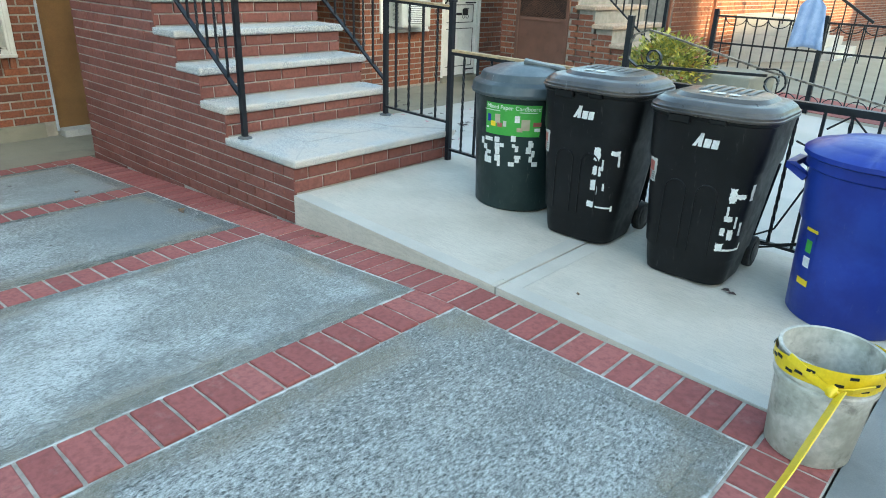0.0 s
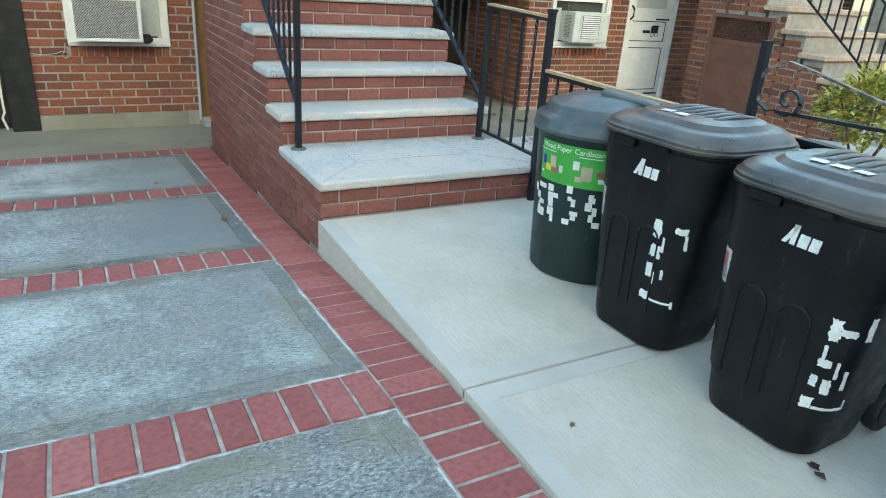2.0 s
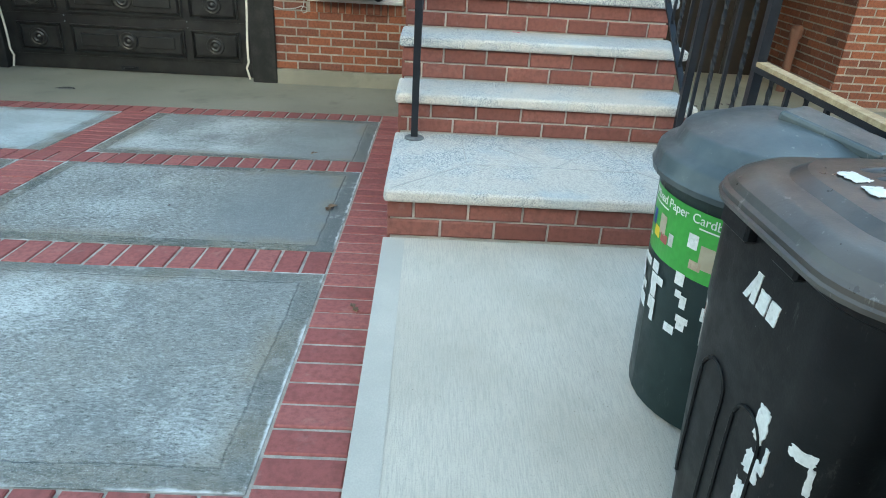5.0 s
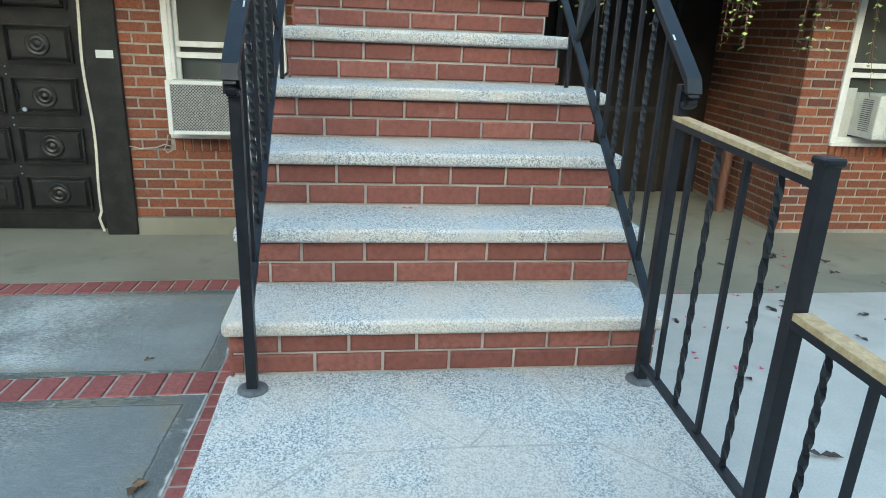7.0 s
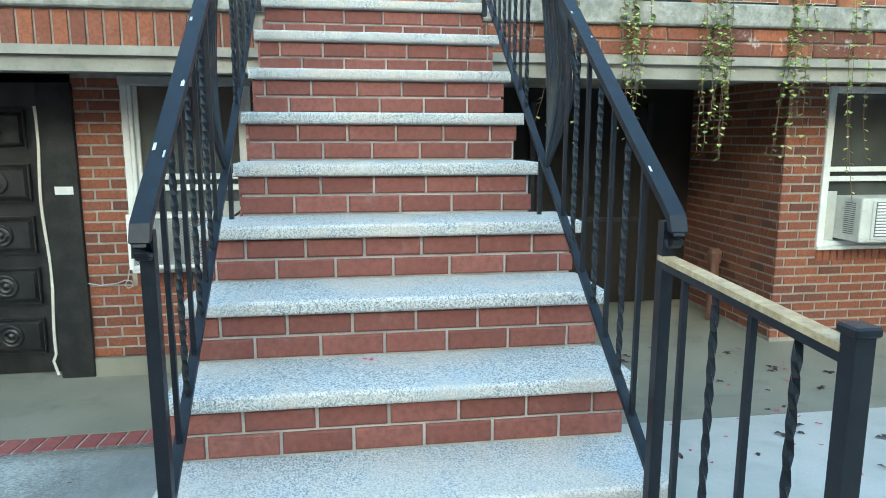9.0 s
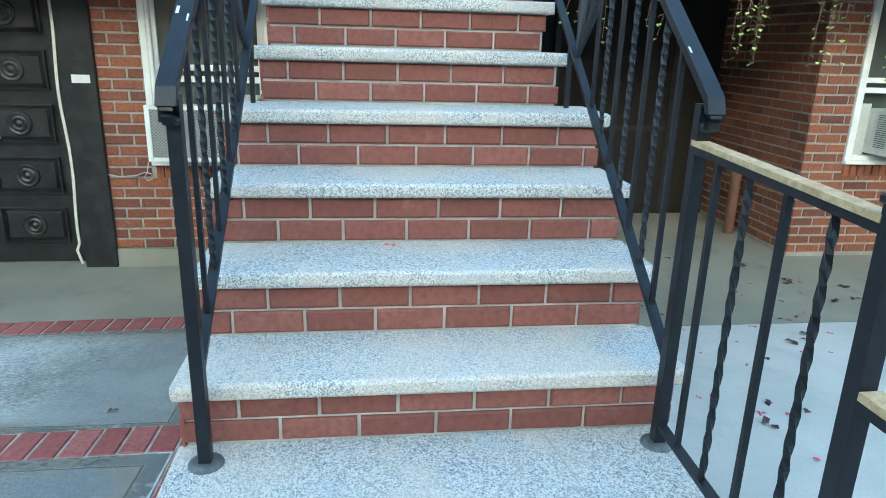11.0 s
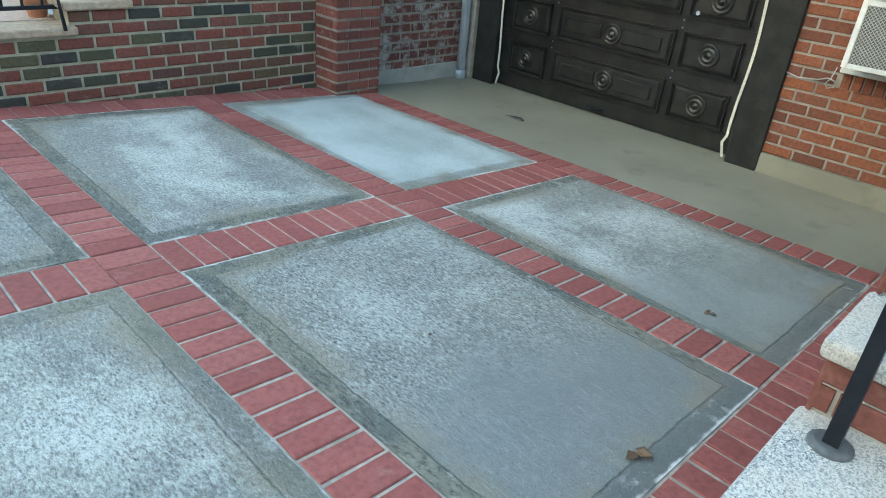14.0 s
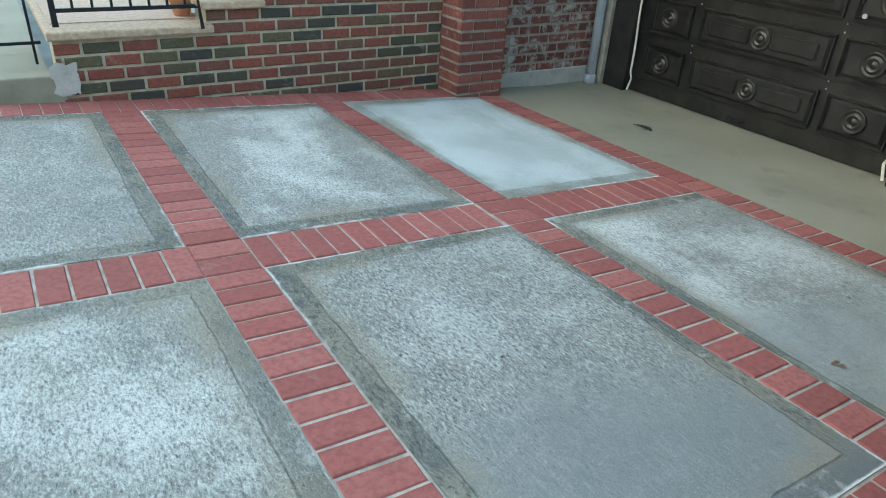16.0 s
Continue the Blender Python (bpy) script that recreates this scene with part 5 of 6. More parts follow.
def writing(text, size, parent, material, m, name="lettering"):
    cu = bpy.data.curves.new(name, "FONT")
    cu.body, cu.size, cu.extrude = text, size, 0.0004
    tmp = new("tmp_text", cu)
    me = bpy.data.meshes.new_from_object(tmp.evaluated_get(bpy.context.evaluated_depsgraph_get()))
    bpy.data.objects.remove(tmp)
    bpy.data.curves.remove(cu)
    me.name = name
    me.materials.clear()
    me.materials.append(material)
    me.transform(m)
    return me


def wrap(me, r, a0, z0, lean):
    """Bends flat lettering (x along, y up) round the bin."""
    for v in me.vertices:
        z = z0 + v.co.y
        rr = r + lean * z + v.co.z
        a = radians(a0) + v.co.x / rr
        v.co = (rr * math.sin(a), -rr * math.cos(a), z)
    me.update()


for text, a0, z0 in (("Mixed Paper", -23, 0.627), ("Cardboard", 14, 0.627)):
    me = writing(text, 0.035, GB, m_paint, Matrix.Identity(4))
    wrap(me, 0.2644, a0, z0, 0.0484)
    o = new("lettering", me)
    o.parent = lab
for a0, a1, z0, z1, mt in ((-43, -20, 0.614, 0.618, m_paint), (3, 24, 0.614, 0.618, m_paint), (-38, -33, 0.545, 0.59, m_blue), (-33, -26, 0.52, 0.55, m_yellow), (-27, -20, 0.54, 0.595, m_tan), (-24, -17, 0.52, 0.545, m_red),
                           (-16, -12, 0.525, 0.56, m_stucco), (-2, 4, 0.555, 0.595, m_paint), (6, 16, 0.51, 0.575, m_tan), (1, 8, 0.50, 0.525, m_stone), (20, 30, 0.535, 0.56, m_red), (22, 29, 0.505, 0.525, m_paint), (-40, -36, 0.505, 0.515, m_paint)):
    gr(a0 + 16, a1 + 16, z0, z1, mt, lab, "picture", 0.0008)
rr = random.Random(5)
lab.matrix_local = pose(0, 0, 0.008, 0, 0, 14) @ lab.matrix_local      # turned towards the street
for a0 in (-16, 5, 26, 46):
    for k in range(6):
        a = a0 + rr.uniform(-3, 7)
        z = 0.29 + k * 0.030 + rr.uniform(-0.008, 0.008)
        gr(a, a + rr.uniform(4, 14 if k in (0, 5) else 8), z, z + rr.uniform(0.020, 0.042), m_paint, GB, "stencil_bar", 0.0008 + 0.0002 * k)

BB, BLID = round_bin("round_bin", -0.85, 3.575, "bright blue round bin with lid, yellow and blue sticker",
                     [(0.245, 0.0), (0.255, 0.015), (0.268, 0.32), (0.272, 0.445), (0.290, 0.475), (0.297, 0.70), (0.312, 0.71), (0.314, 0.76)],
                     [(0.322, 0.755), (0.332, 0.762), (0.332, 0.782), (0.30, 0.805), (0.26, 0.812), (0.25, 0.818), (0.20, 0.835), (0.10, 0.845), (0.0005, 0.847)], m_blue, m_blue, 48)
part("side_handle", sweep([(-0.28, -0.10, 0.64), (-0.36, -0.09, 0.685), (-0.36, 0.09, 0.685), (-0.28, 0.10, 0.64)], 0.04, 0.03), m_blue, BB)
for a0, a1, z0, z1, mt in ((-62, -46, 0.17, 0.20, m_yellow), (-62, -46, 0.43, 0.445, m_yellow), (-61, -47, 0.205, 0.425, m_blue), (-58, -50, 0.33, 0.39, m_green), (-58, -49, 0.26, 0.31, m_paint)):
    part("sticker", curved_plate(0.2565 + (0.0008 if mt in (m_green, m_paint) else 0), a0 + 14, a1 + 14, z0, z1, 0, 5, 0.044), mt, BB)
tagged(obj("black_cable", sweep([(-1.32, 3.93, 0.62), (-1.25, 3.92, 0.60), (-1.22, 3.90, 0.40), (-1.32, 3.90, 0.14), (-1.48, 3.93, 0.03)] + [(-1.48 + 0.5 * u, 3.90 + 0.03 * math.sin(4 * u), 0.02 + 0.20 * u * u) for u in lin(0.1, 1, 6)], 0.012, None, 6), m_rubber), "loose black cable hanging on the fence beside the bins", "cable")
tagged(obj("black_cable", sweep([(-1.20, 3.95, 0.70), (-1.10, 3.96, 0.78), (-1.02, 3.97, 0.70), (-1.0, 3.96, 0.4), (-1.12, 3.93, 0.10), (-1.4, 3.93, 0.0)], 0.012, None, 6), m_rubber), "loose black cable looped over the fence rail", "cable")

# ---- bucket ----
m_bucket = plain("cement_stained_plastic", (0.33, 0.32, 0.27), (0.60, 0.58, 0.52), 7, 0.75, 0, 45, 0.001, 0.7)
bk = thing("bucket", -0.685, 2.41, -0.09, "dirty white cement-stained bucket wrapped in yellow barrier tape", "bucket")
smooth_by(part("pail", lathe([(0.128, 0.0), (0.133, 0.006), (0.150, 0.27), (0.158, 0.272), (0.158, 0.285), (0.152, 0.29), (0.154, 0.30), (0.160, 0.302), (0.160, 0.312), (0.154, 0.316), (0.156, 0.365), (0.162, 0.372), (0.160, 0.378), (0.150, 0.376), (0.146, 0.30), (0.128, 0.02), (0.0005, 0.018)], 48), m_bucket, bk))
rr = random.Random(11)
for q in range(3):
    zz, tilt = 0.325 + 0.016 * q, rr.uniform(-0.02, 0.02)
    bm = bmesh.new()
    cols = []
    for k in range(49):
        a = 2 * math.pi * k / 48
        r = 0.162 + 0.002 * q + 0.002 * math.sin(5 * a + q)
        z = zz + tilt * math.sin(a + q) + 0.004 * math.sin(3 * a)
        cols.append([bm.verts.new((r * math.cos(a), r * math.sin(a), z - 0.016)), bm.verts.new((r * math.cos(a), r * math.sin(a), z + 0.016))])
    for p, s in zip(cols, cols[1:]):
        bm.faces.new((p[0], s[0], s[1], p[1]))
    w = part("tape_wrap", bm, m_yellow, bk, "yellow barrier tape wrap")
    for k in range(9):
        a = 2 * math.pi * (k + 0.3 * q) / 9
        o = part("print_bar", box(-0.0003, 0.0012, -0.013, 0.013, -0.0045, 0.0045), m_black, w)
        o.matrix_local = Matrix.Translation(((0.1655 + 0.002 * q) * math.cos(a), (0.1655 + 0.002 * q) * math.sin(a), zz + tilt * math.sin(a + q))) @ pose(0, 0, 0, 0, 0, math.degrees(a))
smooth(part("tape_knot", lathe([(0.004, -0.022), (0.018, -0.012), (0.021, 0.004), (0.014, 0.016), (0.003, 0.022)], 14), m_yellow, bk)).location = (0.05, -0.162, 0.318)
part("tape_tail", sweep([(0.05, -0.165, 0.318), (0.10, -0.150, 0.335), (0.145, -0.10, 0.345)], 0.004, 0.022, flat_up=(0.6, 0, 1)), m_yellow, bk)
part("tape_tail", sweep([(-0.09, -0.145, 0.375), (-0.02, -0.168, 0.350), (0.05, -0.168, 0.318)], 0.004, 0.026, flat_up=(0.2, 0, 1)), m_yellow, bk)
tape = tagged(obj("barrier_tape", sweep([(-0.61, 2.24, 0.235), (-0.64, 1.95, 0.10), (-0.69, 1.6, -0.055), (-0.74, 1.2, -0.078), (-0.80, 0.5, -0.082)], 0.004, 0.05, flat_up=(0.6, 0, 1)), m_yellow), "yellow barrier tape trailing from the bucket over the driveway", "tape")

# ---- next house, right ----
stoop2 = thing("neighbour_stoop", -6, 8.9, 0, "red brick stoop of the next house with stone treads", "stair")
NS = [(-4.55, 0.28), (-4.87, 0.52), (-5.18, 0.76), (-5.48, 1.0), (-5.78, 1.24), (-6.08, 1.48), (-6.38, 1.72), (-6.68, 1.96)]
for k, (x, z) in enumerate(NS):
    b = NS[k + 1][0] if k + 1 < len(NS) else -7.16
    under(obj("core", box(b, x - 0.04, 8.93, 10.4, -0.6, z - 0.06), m_mortar), stoop2)
    under(obj("tread", box(b - 0.04, x, 8.86, 10.45, z - 0.06, z, 0.01), m_stone), stoop2)
hole = (-6.87, -5.93)
rows_ = []
for k in range(28):
    z = -0.36 + HH / 2 + k * (HH + HJ)
    lim = max([x for x, t in NS if t - 0.06 >= z + HH / 2] or [-9])
    if lim < -8:
        break
    lim -= 0.04
    if z < 1.10:
        rows_ += [(k, -7.16, hole[0], z), (k, hole[1], lim, z)]
    else:
        rows_.append((k, -7.16, lim, z))
items = []
for k, a, b, z in rows_:
    if b > a:
        items += courses([(a, b, z)], HL, HH, HJ, -7.16 + (0.106 if k % 2 else 0), rng)
lay(items, wall_frame(0, 8.93, 0, "-y"), HH, 0.012, m_house_many, stoop2, "brickwork", True)
under(obj("pier_side", box(-7.172, -7.16, 8.92, 10.4, -0.6, 1.90), m_stair), stoop2)
gate = thing("metal_gate", -6.4, 8.91, -0.2, "rusty brown sheet-metal gate with a mesh grille", "gate")
under(obj("sheet", box(-6.86, -5.94, 8.90, 8.918, -0.25, 0.78), m_brown), gate)
for a, b, c, d in ((-6.87, -6.82, -0.25, 1.10), (-5.98, -5.93, -0.25, 1.10), (-6.82, -5.98, 1.05, 1.10), (-6.82, -5.98, 0.74, 0.79)):
    under(obj("gate_frame", box(a, b, 8.885, 8.918, c, d, 0.003), m_brown), gate)
# added dark plate, stands for the unlit space behind the mesh
under(obj("grille_back", box(-6.82, -5.98, 8.912, 8.917, 0.79, 1.05), m_door_and_shade), gate)
gm = bmesh.new()
for k in range(34):
    u = -6.82 + k * 0.025
    for s in (0, 1):
        x0, x1 = (u, min(u + 0.26, -5.98)) if not s else (u, max(u - 0.26, -6.82))
        h = abs(x1 - x0)
        v = [gm.verts.new(p) for p in ((x0 - 0.003, 8.90, 0.79), (x0 + 0.003, 8.90, 0.79), (x1 + 0.003, 8.90, 0.79 + h), (x1 - 0.003, 8.90, 0.79 + h))]
        gm.faces.new(v)
tagged(under(obj("grille", gm, m_brown), gate), "", "", "", "stuff")
rail2 = thing("neighbour_railing", -5.2, 8.95, 0, "black iron railing on the next stoop", "railing")
bar(rail2, "handrail", [(-4.5, 8.97, 1.15), (-6.0, 8.97, 2.3)], 0.04, 0.02)
bar(rail2, "lower_rail", [(-4.5, 8.97, 0.45), (-6.0, 8.97, 1.60)], 0.02)
for k in range(13):
    x = -4.52 - k * 0.12
    bar(rail2, "baluster", [(x, 8.97, 0.45 + 0.767 * (-4.5 - x)), (x, 8.97, 1.15 + 0.767 * (-4.5 - x))], 0.016)
bar(rail2, "newel", [(-4.5, 8.97, 0.2), (-4.5, 8.97, 1.2)], 0.04)

# planter block and shrub
planter = tagged(obj("planter_block", box(-3.42, -2.74, 7.35, 8.15, z_right(-3) - 0.02, 0.48, 0.015, 2), m_apron), "grey concrete planter block on the neighbour's walk", "planter")


def leaf_material(name, stops):
    n = Nodes(name)
    c = n.ramp(n.island(), stops)
    return n.done(c, 0.55, 0, None)


m_shrub = leaf_material("shrub_leaf", [(0.0, (0.11, 0.14, 0.03)), (0.35, (0.27, 0.29, 0.06)), (0.7, (0.46, 0.42, 0.09)), (0.95, (0.62, 0.49, 0.08)), (1.0, (0.40, 0.10, 0.05))])
m_vine = leaf_material("vine_leaf", [(0.0, (0.15, 0.22, 0.05)), (0.6, (0.28, 0.36, 0.09)), (1.0, (0.42, 0.46, 0.15))])


def leaf(bm, p, d, up, size, wide=0.5):
    d = d.normalized()
    s = d.cross(up)
    if s.length < 0.01:
        s = d.cross(Vector((1, 0, 0)))
    s.normalize()
    nrm = s.cross(d)
    a = bm.verts.new(p)
    m1 = bm.verts.new(p + d * size * 0.45 + s * size * wide * 0.5 + nrm * size * 0.08)
    m2 = bm.verts.new(p + d * size * 0.45 - s * size * wide * 0.5 + nrm * size * 0.08)
    t = bm.verts.new(p + d * size - nrm * size * 0.06)
    bm.faces.new((a, m1, t))
    bm.faces.new((a, t, m2))


def shrub(x, y, z, rx, ry, rz_, n, label):
    s = thing("shrub", x, y, z_right(x), label, "shrub")
    r = random.Random(4)
    bm = bmesh.new()
    for k in range(n):
        v = Vector((r.gauss(0, 1), r.gauss(0, 1), r.gauss(0, 1))).normalized() * r.uniform(0.55, 1.0)
        v.z = abs(v.z) if r.random() < 0.7 else v.z * 0.5
        lump = 1 + 0.22 * noise.noise((v.x * 2.2, v.y * 2.2, v.z * 2.2))
        p = Vector((v.x * rx * lump, v.y * ry * lump, z - z_right(x) + v.z * rz_ * lump))
        d = Vector((v.x + r.uniform(-0.7, 0.7), v.y + r.uniform(-0.7, 0.7), v.z + r.uniform(-0.6, 0.5)))
        leaf(bm, p, d, Vector((r.uniform(-0.3, 0.3), r.uniform(-0.3, 0.3), 1)), r.uniform(0.045, 0.085), 0.6)
    cr = part("crown", bm, m_shrub, s, "yellow-green variegated leaves")
    for k in range(6):
        a = k * 1.05
        part("stem", sweep([(0.05 * math.cos(a), 0.05 * math.sin(a), 0), (0.2 * math.cos(a), 0.2 * math.sin(a), 0.35), (0.35 * rx * 2 * math.cos(a), 0.3 * math.sin(a), z - z_right(x) + 0.2)], 0.015, None, 6), m_brown, s)
    return s


shrub(-3.66, 7.35, 0.42, 0.50, 0.38, 0.42, 2600, "bushy yellow-green coleus shrub by the concrete planter")

# ---- far side, right ----
far_fence = thing("far_fence", -2, 9, 0, "black iron garden fence with hanging arcs", "fence")
for x in (-3.84, -2.58, -1.3, 0.0):
    bar(far_fence, "post", [(x, 9.0, -0.15), (x, 9.0, 1.06)], 0.05)
for z in (0.98, 0.66, 0.02):
    bar(far_fence, "rail", [(-3.84, 9.0, z), (0.0, 9.0, z)], 0.022)
for k in range(30):
    x = -3.72 + k * 0.128
    if abs(x + 2.58) > 0.04:
        bar(far_fence, "baluster", [(x, 9.0, 0.02), (x, 9.0, 0.98)], 0.014)
for k in range(14):
    x = -3.72 + k * 0.256
    bar(far_fence, "arc", [(x + 0.128 * (1 - math.cos(a)), 9.0, 0.98 - 0.10 * math.sin(a)) for a in lin(0, math.pi, 8)], 0.010)
    bar(far_fence, "arc", [(x + 0.128 * (1 - math.cos(a)), 9.0, 0.02 + 0.14 * math.sin(a)) for a in lin(0, math.pi, 8)], 0.010)
m_cloth = plain("pale_blue_cotton", (0.30, 0.40, 0.62), (0.42, 0.52, 0.72), 12, 0.85, 0, 150, 0.001)
sh = bmesh.new()
cols = []
for i in range(21):
    u = i / 20
    col = []
    for j in range(13):
        v = j / 12
        half = 0.05 + 0.085 * min(1, v / 0.14) + 0.055 * v
        col.append(sh.verts.new((-2.74 + (2 * u - 1) * half, 8.955 + 0.022 * math.sin(u * 17 + v * 2) * (0.3 + v), 1.27 - 0.56 * v - 0.03 * abs(2 * u - 1))))
    cols.append(col)
for p, q in zip(cols, cols[1:]):
    for j in range(12):
        sh.faces.new((p[j], q[j], q[j + 1], p[j + 1]))
shirt = smooth(obj("hanging_shirt", sh, m_cloth))
sol = shirt.modifiers.new("thickness", "SOLIDIFY")
sol.thickness = 0.006
tagged(shirt, "pale blue shirt hung on the far fence to dry", "shirt")
tagged(sheet("red_paving", lin(-3.3, 0.2, 2), 9.1, 10.3, lambda x: z_right(x) + 0.004, bricks("red_paving", PAVER_RED, False), 0.01), "reddish paved strip beyond the far fence", "paving", "", "structure")
far_house = thing("far_house", -6.5, 20, 0, "sunlit orange brick house farther along the street", "house")
under(obj("wall", box(-7.0, -6.02, 12.5, 40, -0.6, 6.0), m_mortar), far_house)
rows_ = [(12.5, 34.0, -0.3 + k * 0.0835) for k in range(40)]
lay(courses(rows_, HL, HH, HJ, 12.5, rng), wall_frame(-6.02, 0, 0, "+x"), HH, 0.012, m_house_many, far_house, "brickwork", True)
lat = bmesh.new()
for k in range(17):
    for s in (0, 1):
        y0, y1 = 12.10 + k * 0.065 - 0.0, 12.10 + k * 0.065 + 0.9
        za, zb = (0.0, 0.9) if s else (0.9, 0.0)
        for dz in (0, 0.9):
            vs = [lat.verts.new(p) for p in ((-5.9, y0, za + dz), (-5.9, y0 + 0.024, za + dz), (-5.9, y1 + 0.024, zb + dz), (-5.9, y1, zb + dz))]
            lat.faces.new(vs)
m_rust = plain("rusty_iron", (0.16, 0.055, 0.03), (0.24, 0.085, 0.045), 12, 0.8, 0, 90, 0.001, 0.3)
lg = thing("lattice_gate", -5.9, 13.4, -0.2, "rust-red lattice gate beside the far house", "gate")
tagged(under(obj("lattice", lat, m_rust), lg), "", "", "", "stuff")
for y in (12.05, 14.05):
    under(obj("gate_post", box(-5.93, -5.87, y, y + 0.06, -0.4, 1.85), m_rust), lg)
under(obj("gate_sheet", box(-5.94, -5.91, 12.11, 14.05, -0.35, 0.0), m_rust), lg)
fs = thing("far_steps", -4, 16, 0, "pale concrete entrance steps of the far house", "stair")
for k in range(6):
    under(obj("step", box(-6.0, -3.4 - 0.30 * k, 15.6, 17.6, -0.4 + 0.19 * k, -0.21 + 0.19 * k, 0.01), m_walk2), fs)
bar(fs, "rail", [(-3.4, 15.6, 0.75), (-5.4, 15.6, 2.0)], 0.05)
for k in range(9):
    bar(fs, "baluster", [(-3.5 - 0.22 * k, 15.6, -0.3 + 0.13 * k), (-3.5 - 0.22 * k, 15.6, 0.80 + 0.137 * k)], 0.02)

# ---- next stoop, left ----
left_yard = tagged(sheet("neighbouring_walk", [-3.5, 0.2], -9, -2.36, lambda x: -0.06, m_apron, 0.3), "grey-brown concrete walk beside the old side wall", "walkway", "", "structure")
curb = tagged(obj("curb", box(-3.56, -0.5, -2.355, -2.20, -0.3, 0.03, 0.012, 2), m_apron), "rough grey-brown concrete curb beside the driveway", "curb", "", "structure")
patch = tagged(obj("mortar_patch", ragged(-3.66, -3.50, -0.10, 0.10, 2.1975, 8, 0.004), m_stucco), "smeared grey mortar patch on the wall corner", "patch", "", "structure")
patch.matrix_world = pose(-7.15, 0, 0, 0, 0, 180)
landing = tagged(obj("stoop_landing", box(-4.52, -3.55, -3.8, -2.45, 0.30, 0.306), bricks("landing_tile", [(0.0, (0.36, 0.25, 0.20)), (1.0, (0.46, 0.34, 0.28))], False)), "pinkish tiled landing of the neighbouring stoop", "landing", "", "structure")
lr = thing("stoop_railing", -4.5, -2.36, 0.3, "black iron railing on the neighbouring stoop", "railing")
for x in (-3.58, -4.52):
    bar(lr, "post", [(x, -2.36, 0.298), (x, -2.36, 1.25)], 0.036)
bar(lr, "lower_rail", [(-3.58, -2.36, 0.40), (-4.52, -2.36, 0.40)], 0.026)
bar(lr, "upper_rail", [(-3.58, -2.36, 1.2), (-4.52, -2.36, 1.2)], 0.03)
for k in range(1, 8):
    x = -3.58 - k * 0.1175
    bar(lr, "baluster", [(x, -2.36, 0.40), (x, -2.36, 1.2)], 0.016)
bar(lr, "stay", [(-4.52, -2.36, 0.85), (-4.45, -2.19, 0.50), (-4.46, -2.165, 0.28)], 0.018)
bar(lr, "sloping_rail", [(-4.52, -2.36, 0.62), (-6.2, -2.36, 1.62)], 0.026)
for x in (-3.62, -3.9, -4.2):
    bar(lr, "gate_bar", [(x + 0.75, -2.9, -0.05), (x + 0.75, -2.9, 1.2)], 0.018)
bar(lr, "gate_rail", [(-2.3, -2.9, 0.10), (-3.5, -2.9, 0.10)], 0.022)
m_clay = plain("terracotta", (0.38, 0.15, 0.08), (0.46, 0.20, 0.11), 12, 0.8, 0, 90, 0.001, 0.3)
m_petal = plain("pink_petal", (0.55, 0.03, 0.10), (0.62, 0.05, 0.16), 30, 0.5)


def pot(x, y, z, s, flowers, label, group="pots on the neighbouring stoop"):
    p = thing("flower_pot", x, y, z, label, "flower pot", group)
    smooth_by(part("pot", lathe([(0.055 * s, 0), (0.078 * s, 0.10 * s), (0.088 * s, 0.10 * s), (0.090 * s, 0.135 * s), (0.080 * s, 0.135 * s), (0.07 * s, 0.11 * s), (0.0005, 0.11 * s)], 28), m_clay, p))
    r = random.Random(int(x * 100))
    bm, bf = bmesh.new(), bmesh.new()
    for k in range(90):
        a, q = r.uniform(0, 6.28), r.uniform(0, 0.09) * s
        o = Vector((q * math.cos(a), q * math.sin(a), 0.12 * s + r.uniform(0, 0.12) * s))
        leaf(bm, o, Vector((math.cos(a), math.sin(a), r.uniform(0.2, 1.4))), Vector((0, 0, 1)), r.uniform(0.03, 0.07) * s, 0.5)
        if flowers and k < 30:
            leaf(bf, o + Vector((0, 0, 0.06)), Vector((math.cos(a * 3), math.sin(a * 3), 0.6)), Vector((0, 0, 1)), 0.03, 0.9)
    part("leaves", bm, m_vine, p, "small green leaves")
    if flowers:
        part("flowers", bf, m_petal, p, "pink blossoms")
    else:
        bf.free()


pot(-4.42, -2.56, 0.306, 1.0, False, "terracotta pot with a small pale green plant")
pot(-4.77, -2.50, 0.455, 1.0, True, "terracotta pot with pink flowers on a step")

# ---- hanging vines ----
def vine(y, x, z_low, seed, dense):
    r = random.Random(seed)
    v = thing("hanging_vine", x, y, 2.20, "thin trailing vine with small yellow-green leaves under the balcony", "vine", "vines under the balcony")
    bm = bmesh.new()
    for s in range(dense):
        pts, px, py, z = [], r.uniform(-0.05, 0.05), r.uniform(-0.12, 0.12), 0.35
        low = z_low - 2.20 + r.uniform(0, 0.45)
        drift = r.uniform(-0.12, 0.12)
        n = 16
        for k in range(n + 1):
            u = k / n
            q = Vector((-0.075 + (px + 0.085) * min(1, u * 2.2) + 0.015 * math.sin(7 * u + s), py + drift * u * u + 0.02 * math.sin(5 * u + s), 0.35 + (low - 0.35) * u))
            pts.append(q)
            if k:
                for e in range(3 if u < 0.6 else 1):
                    a = r.uniform(0, 6.28)
                    leaf(bm, q + Vector((0, 0, r.uniform(-0.02, 0.02))), Vector((math.cos(a), math.sin(a), -0.5)), Vector((0, 0, 1)), r.uniform(0.028, 0.05), 0.85)
        part("stem", sweep(pts, 0.004, None, 5), m_brown, v)
    part("leaves", bm, m_vine, v, "small heart-shaped yellow-green leaves")


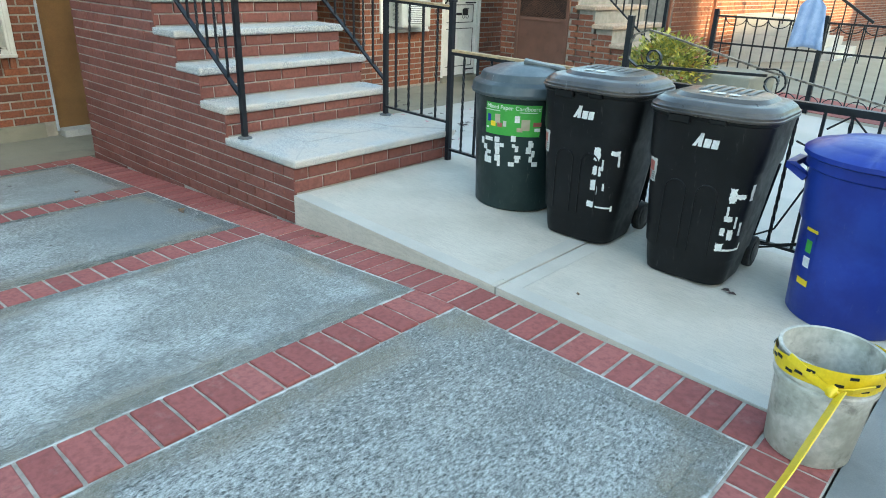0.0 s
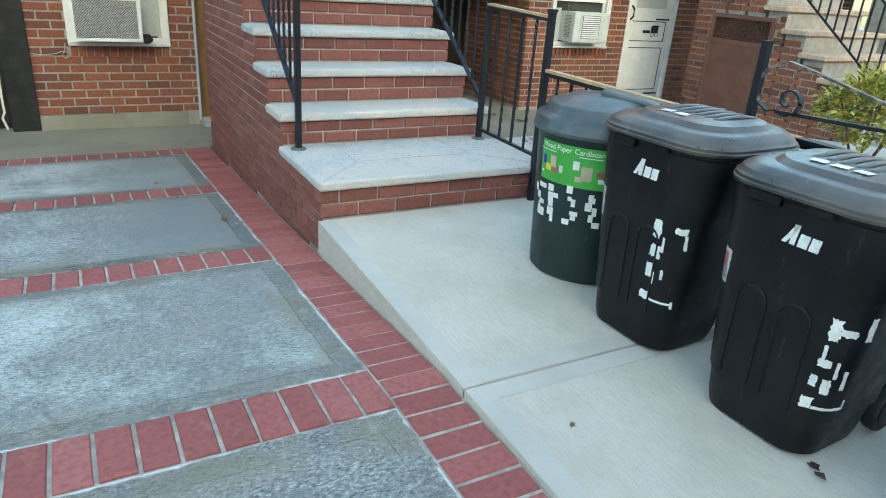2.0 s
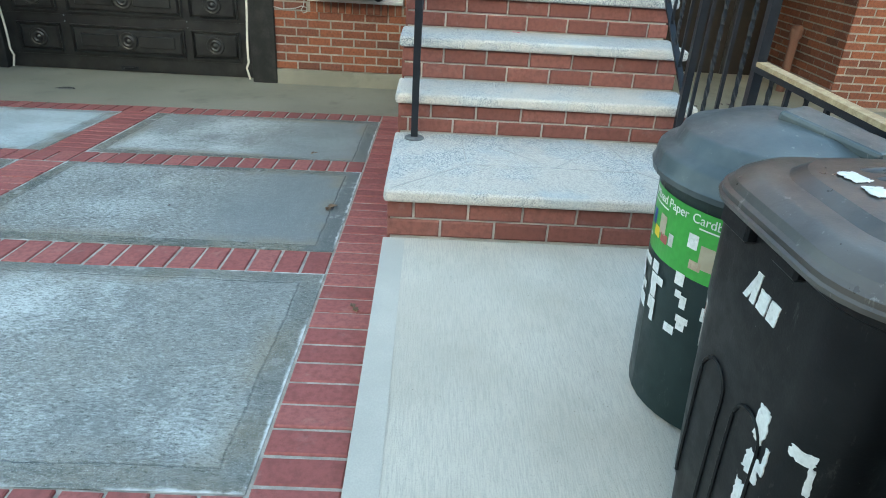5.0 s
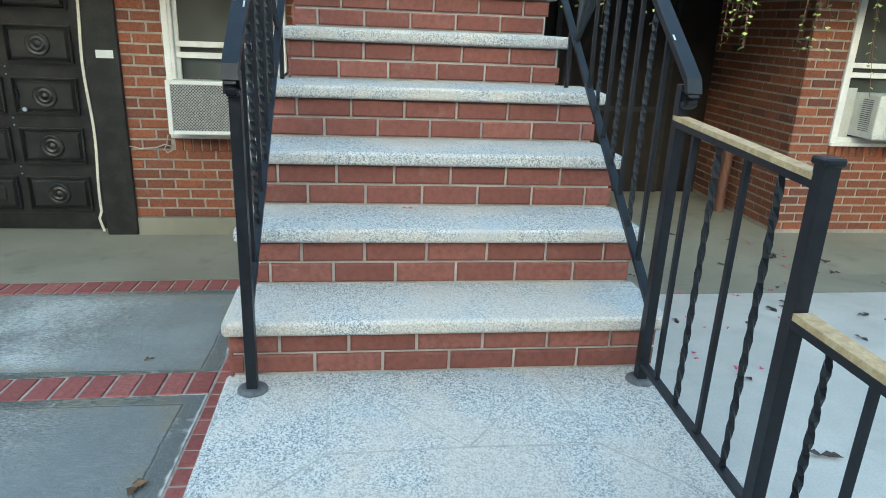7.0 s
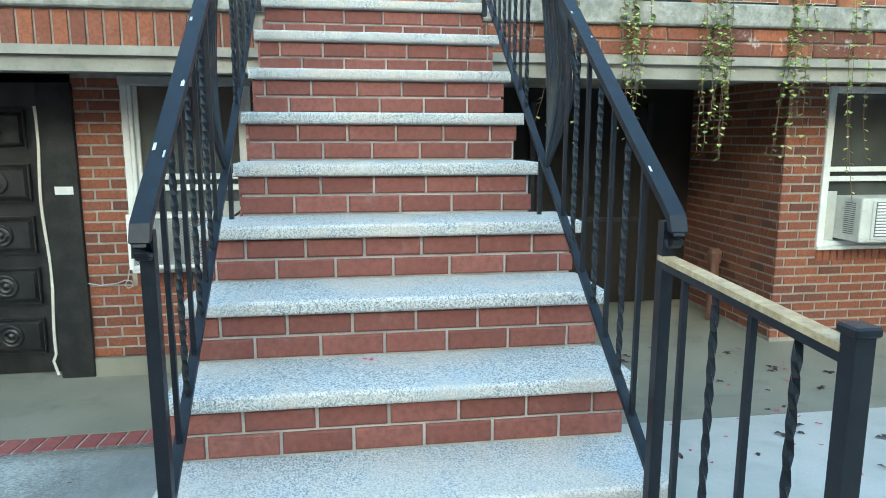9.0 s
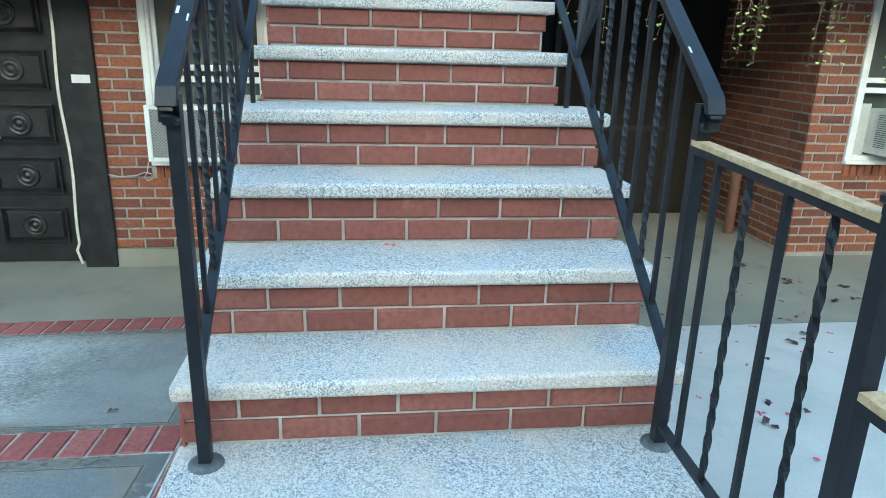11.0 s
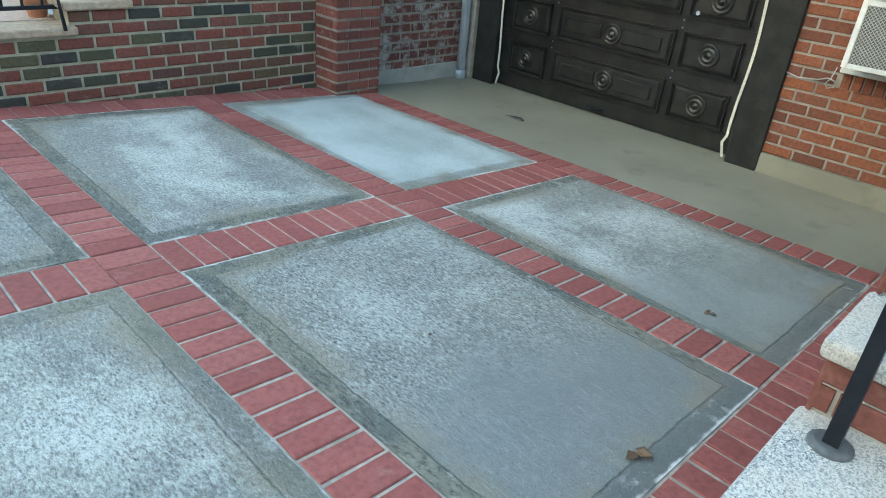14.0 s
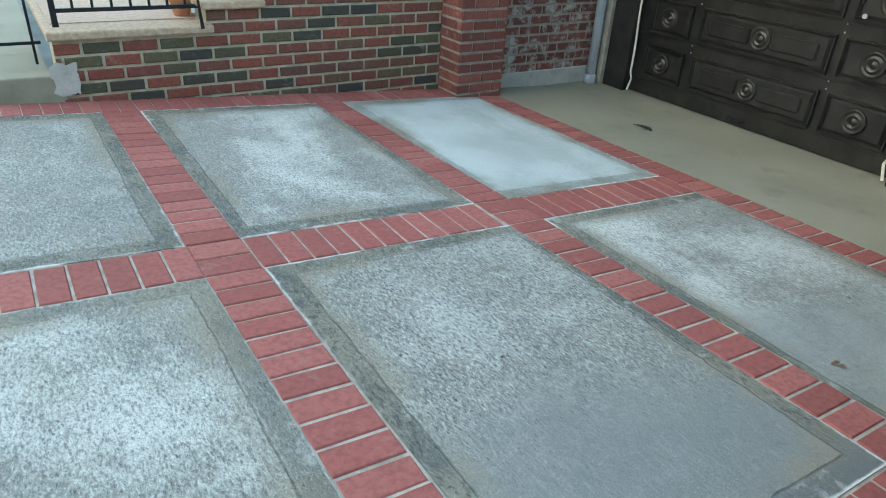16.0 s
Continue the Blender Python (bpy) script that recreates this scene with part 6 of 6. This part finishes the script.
for y, low, seed, dense in ((5.12, 1.38, 1, 7), (5.62, 1.36, 2, 4), (5.76, 1.24, 3, 6), (6.39, 1.16, 4, 7), (6.80, 0.97, 5, 3), (4.58, 1.38, 6, 7)):
    vine(y, -7.345, low, seed, dense)

# ---- terrace edge above the yard ----
tr = thing("terrace_railing", -7.7, 6.5, 2.42, "black iron railing along the terrace edge", "railing")
bar(tr, "bottom_rail", [(-7.7, 4.05, 2.48), (-7.7, 13.9, 2.48)], 0.03, 0.02)
for k in range(9):
    bar(tr, "post", [(-7.7, 4.05 + 1.2 * k, 2.418), (-7.7, 4.05 + 1.2 * k, 3.3)], 0.03)
bar(tr, "top_rail", [(-7.7, 4.05, 3.3), (-7.7, 13.9, 3.3)], 0.04, 0.02)
for y, sc, fl in ((4.58, 1.5, False), (5.12, 1.4, True), (5.70, 1.6, False), (6.39, 1.5, False), (6.85, 1.3, True)):
    pot(-7.53, y, 2.418, sc, fl, "clay pot of trailing plants on the terrace ledge", "pots on the terrace ledge")

# ---- fallen leaves and petals ----
m_dead = leaf_material("dead_leaf", [(0.0, (0.05, 0.03, 0.02)), (0.5, (0.13, 0.075, 0.04)), (1.0, (0.24, 0.14, 0.07))])
m_dark_leaf = leaf_material("dark_leaf", [(0.0, (0.03, 0.018, 0.018)), (1.0, (0.07, 0.04, 0.035))])


def fallen(x, y, z, size, mat, label, seed):
    r = random.Random(seed)
    bm = bmesh.new()
    for k in range(3):
        a = r.uniform(0, 6.28)
        leaf(bm, Vector((r.uniform(-0.3, 0.3) * size, r.uniform(-0.3, 0.3) * size, 0.002 + 0.1 * size)), Vector((math.cos(a), math.sin(a), r.uniform(-0.1, 0.3))), Vector((0, 0, 1)), size, 0.7)
    o = obj("fallen_leaf", bm, mat)
    o.location = (x, y, z)
    so = o.modifiers.new("thickness", "SOLIDIFY")
    so.thickness = 0.0015
    tagged(o, label, "leaf", "fallen leaves")


for x, y, s, m_ in ((-4.59, 2.155, 0.055, m_dead), (-5.69, 1.88, 0.03, m_dead), (-3.44, 2.42, 0.035, m_dead), (-1.31, 3.36, 0.05, m_dark_leaf), (-1.82, 2.75, 0.018, m_dead), (-6.3, 1.6, 0.014, m_dark_leaf), (-4.5, 1.3, 0.012, m_dark_leaf)):
    fallen(x, y, (z_walk(x) if y > 2.55 else z_drive(x)) + 0.003, s, m_, "curled brown dry leaf on the ground", int(100 * (x + y)))
rr = random.Random(21)
for k in range(130):
    x, y = rr.uniform(-8.2, -3.9), rr.uniform(4.25, 7.0)
    if rr.random() < 0.45:
        fallen(x, y, z_right(x) + 0.003, rr.uniform(0.022, 0.065), m_dark_leaf, "dark dry leaf on the neighbour's walk", k)
    else:
        fallen(x, y, z_right(x) + 0.003, rr.uniform(0.012, 0.025), m_petal, "small pink petal on the concrete", k + 500)
fallen(-5.09, 3.15, TOP[2] + 0.002, 0.022, m_petal, "small pink petal on a stair tread", 77)

# ---- unseen blocks added across the street shade the yard, closing it behind the camera ----
opp = thing("opposite_house", 31, -28, 0, "unseen row of plain blocks added across the street to shade the yard", "house", kind="structure")
under(obj("wall", box(24, 32, -70, 4.0, -0.6, 15.0), m_house_many), opp)
# lower stretch, its height set so sun reaches only the far house's upper wall
under(obj("low_wall", box(24, 32, 4.01, 17.99, -0.6, 8.65), m_house_many), opp)
under(obj("wall", box(24, 32, 18, 80, -0.6, 15.0), m_house_many), opp)

# ---- pavers ----
def paver_band(label):
    return thing("paver_band", -3, 0, 0, label, "pavers", "", "structure")


PM = {}


def paver(parent, x, y, lx, ly):
    key = (round(lx, 3), round(ly, 3))
    if key not in PM:
        bm = box(-lx / 2, lx / 2, -ly / 2, ly / 2, -0.05, 0.0)
        es = [e for e in bm.edges if all(v.co.z > -0.01 for v in e.verts)]
        bmesh.ops.bevel(bm, geom=es, offset=0.0045, segments=1, affect="EDGES")
        me = bpy.data.meshes.new("paver")
        bm.to_mesh(me)
        bm.free()
        me.materials.append(m_paver)
        PM[key] = me
    ob = new("paver", PM[key])
    s = math.degrees(math.atan2(z_drive(x + 0.05) - z_drive(x - 0.05), 0.1))
    x = splay(x, y)
    ob.matrix_world = pose(x, y, z_drive(x) + rng.uniform(-0.002, 0.002) + 0.002, rng.uniform(-0.5, 0.5), -s + rng.uniform(-0.5, 0.5), rng.uniform(-0.6, 0.6))
    ob.parent = parent
    ob.matrix_parent_inverse = parent.matrix_world.inverted()


PITCH = 0.1175
for bx0, bx1 in BAND:
    par = paver_band("soldier band of red pavers across the driveway")
    for j in range(2):
        a, b = LANES[j][1], LANES[j + 1][0]
        n = max(1, round((b - a) / PITCH))
        for k in range(n):
            paver(par, (bx0 + bx1) / 2, a + (k + 0.5) * (b - a) / n, bx1 - bx0 - 0.012, (b - a) / n - 0.013)
for j, (y0, y1) in enumerate(LANES):
    par = paver_band("long band of red pavers along the driveway")
    n = round((-0.57 + 7.07) / PITCH)
    for k in range(n):
        x = -7.07 + (k + 0.5) * (6.50 / n)
        if j == 1 and any(a - 0.01 < x < b + 0.01 for a, b in BAND):
            continue
        paver(par, x, (y0 + y1) / 2, 6.50 / n - 0.014, y1 - y0 - 0.012)
    if j == 1:
        for a, b in BAND:
            for q in range(2):
                paver(par, (a + b) / 2, y0 + (q + 0.5) * (y1 - y0) / 2, b - a - 0.012, (y1 - y0) / 2 - 0.01)
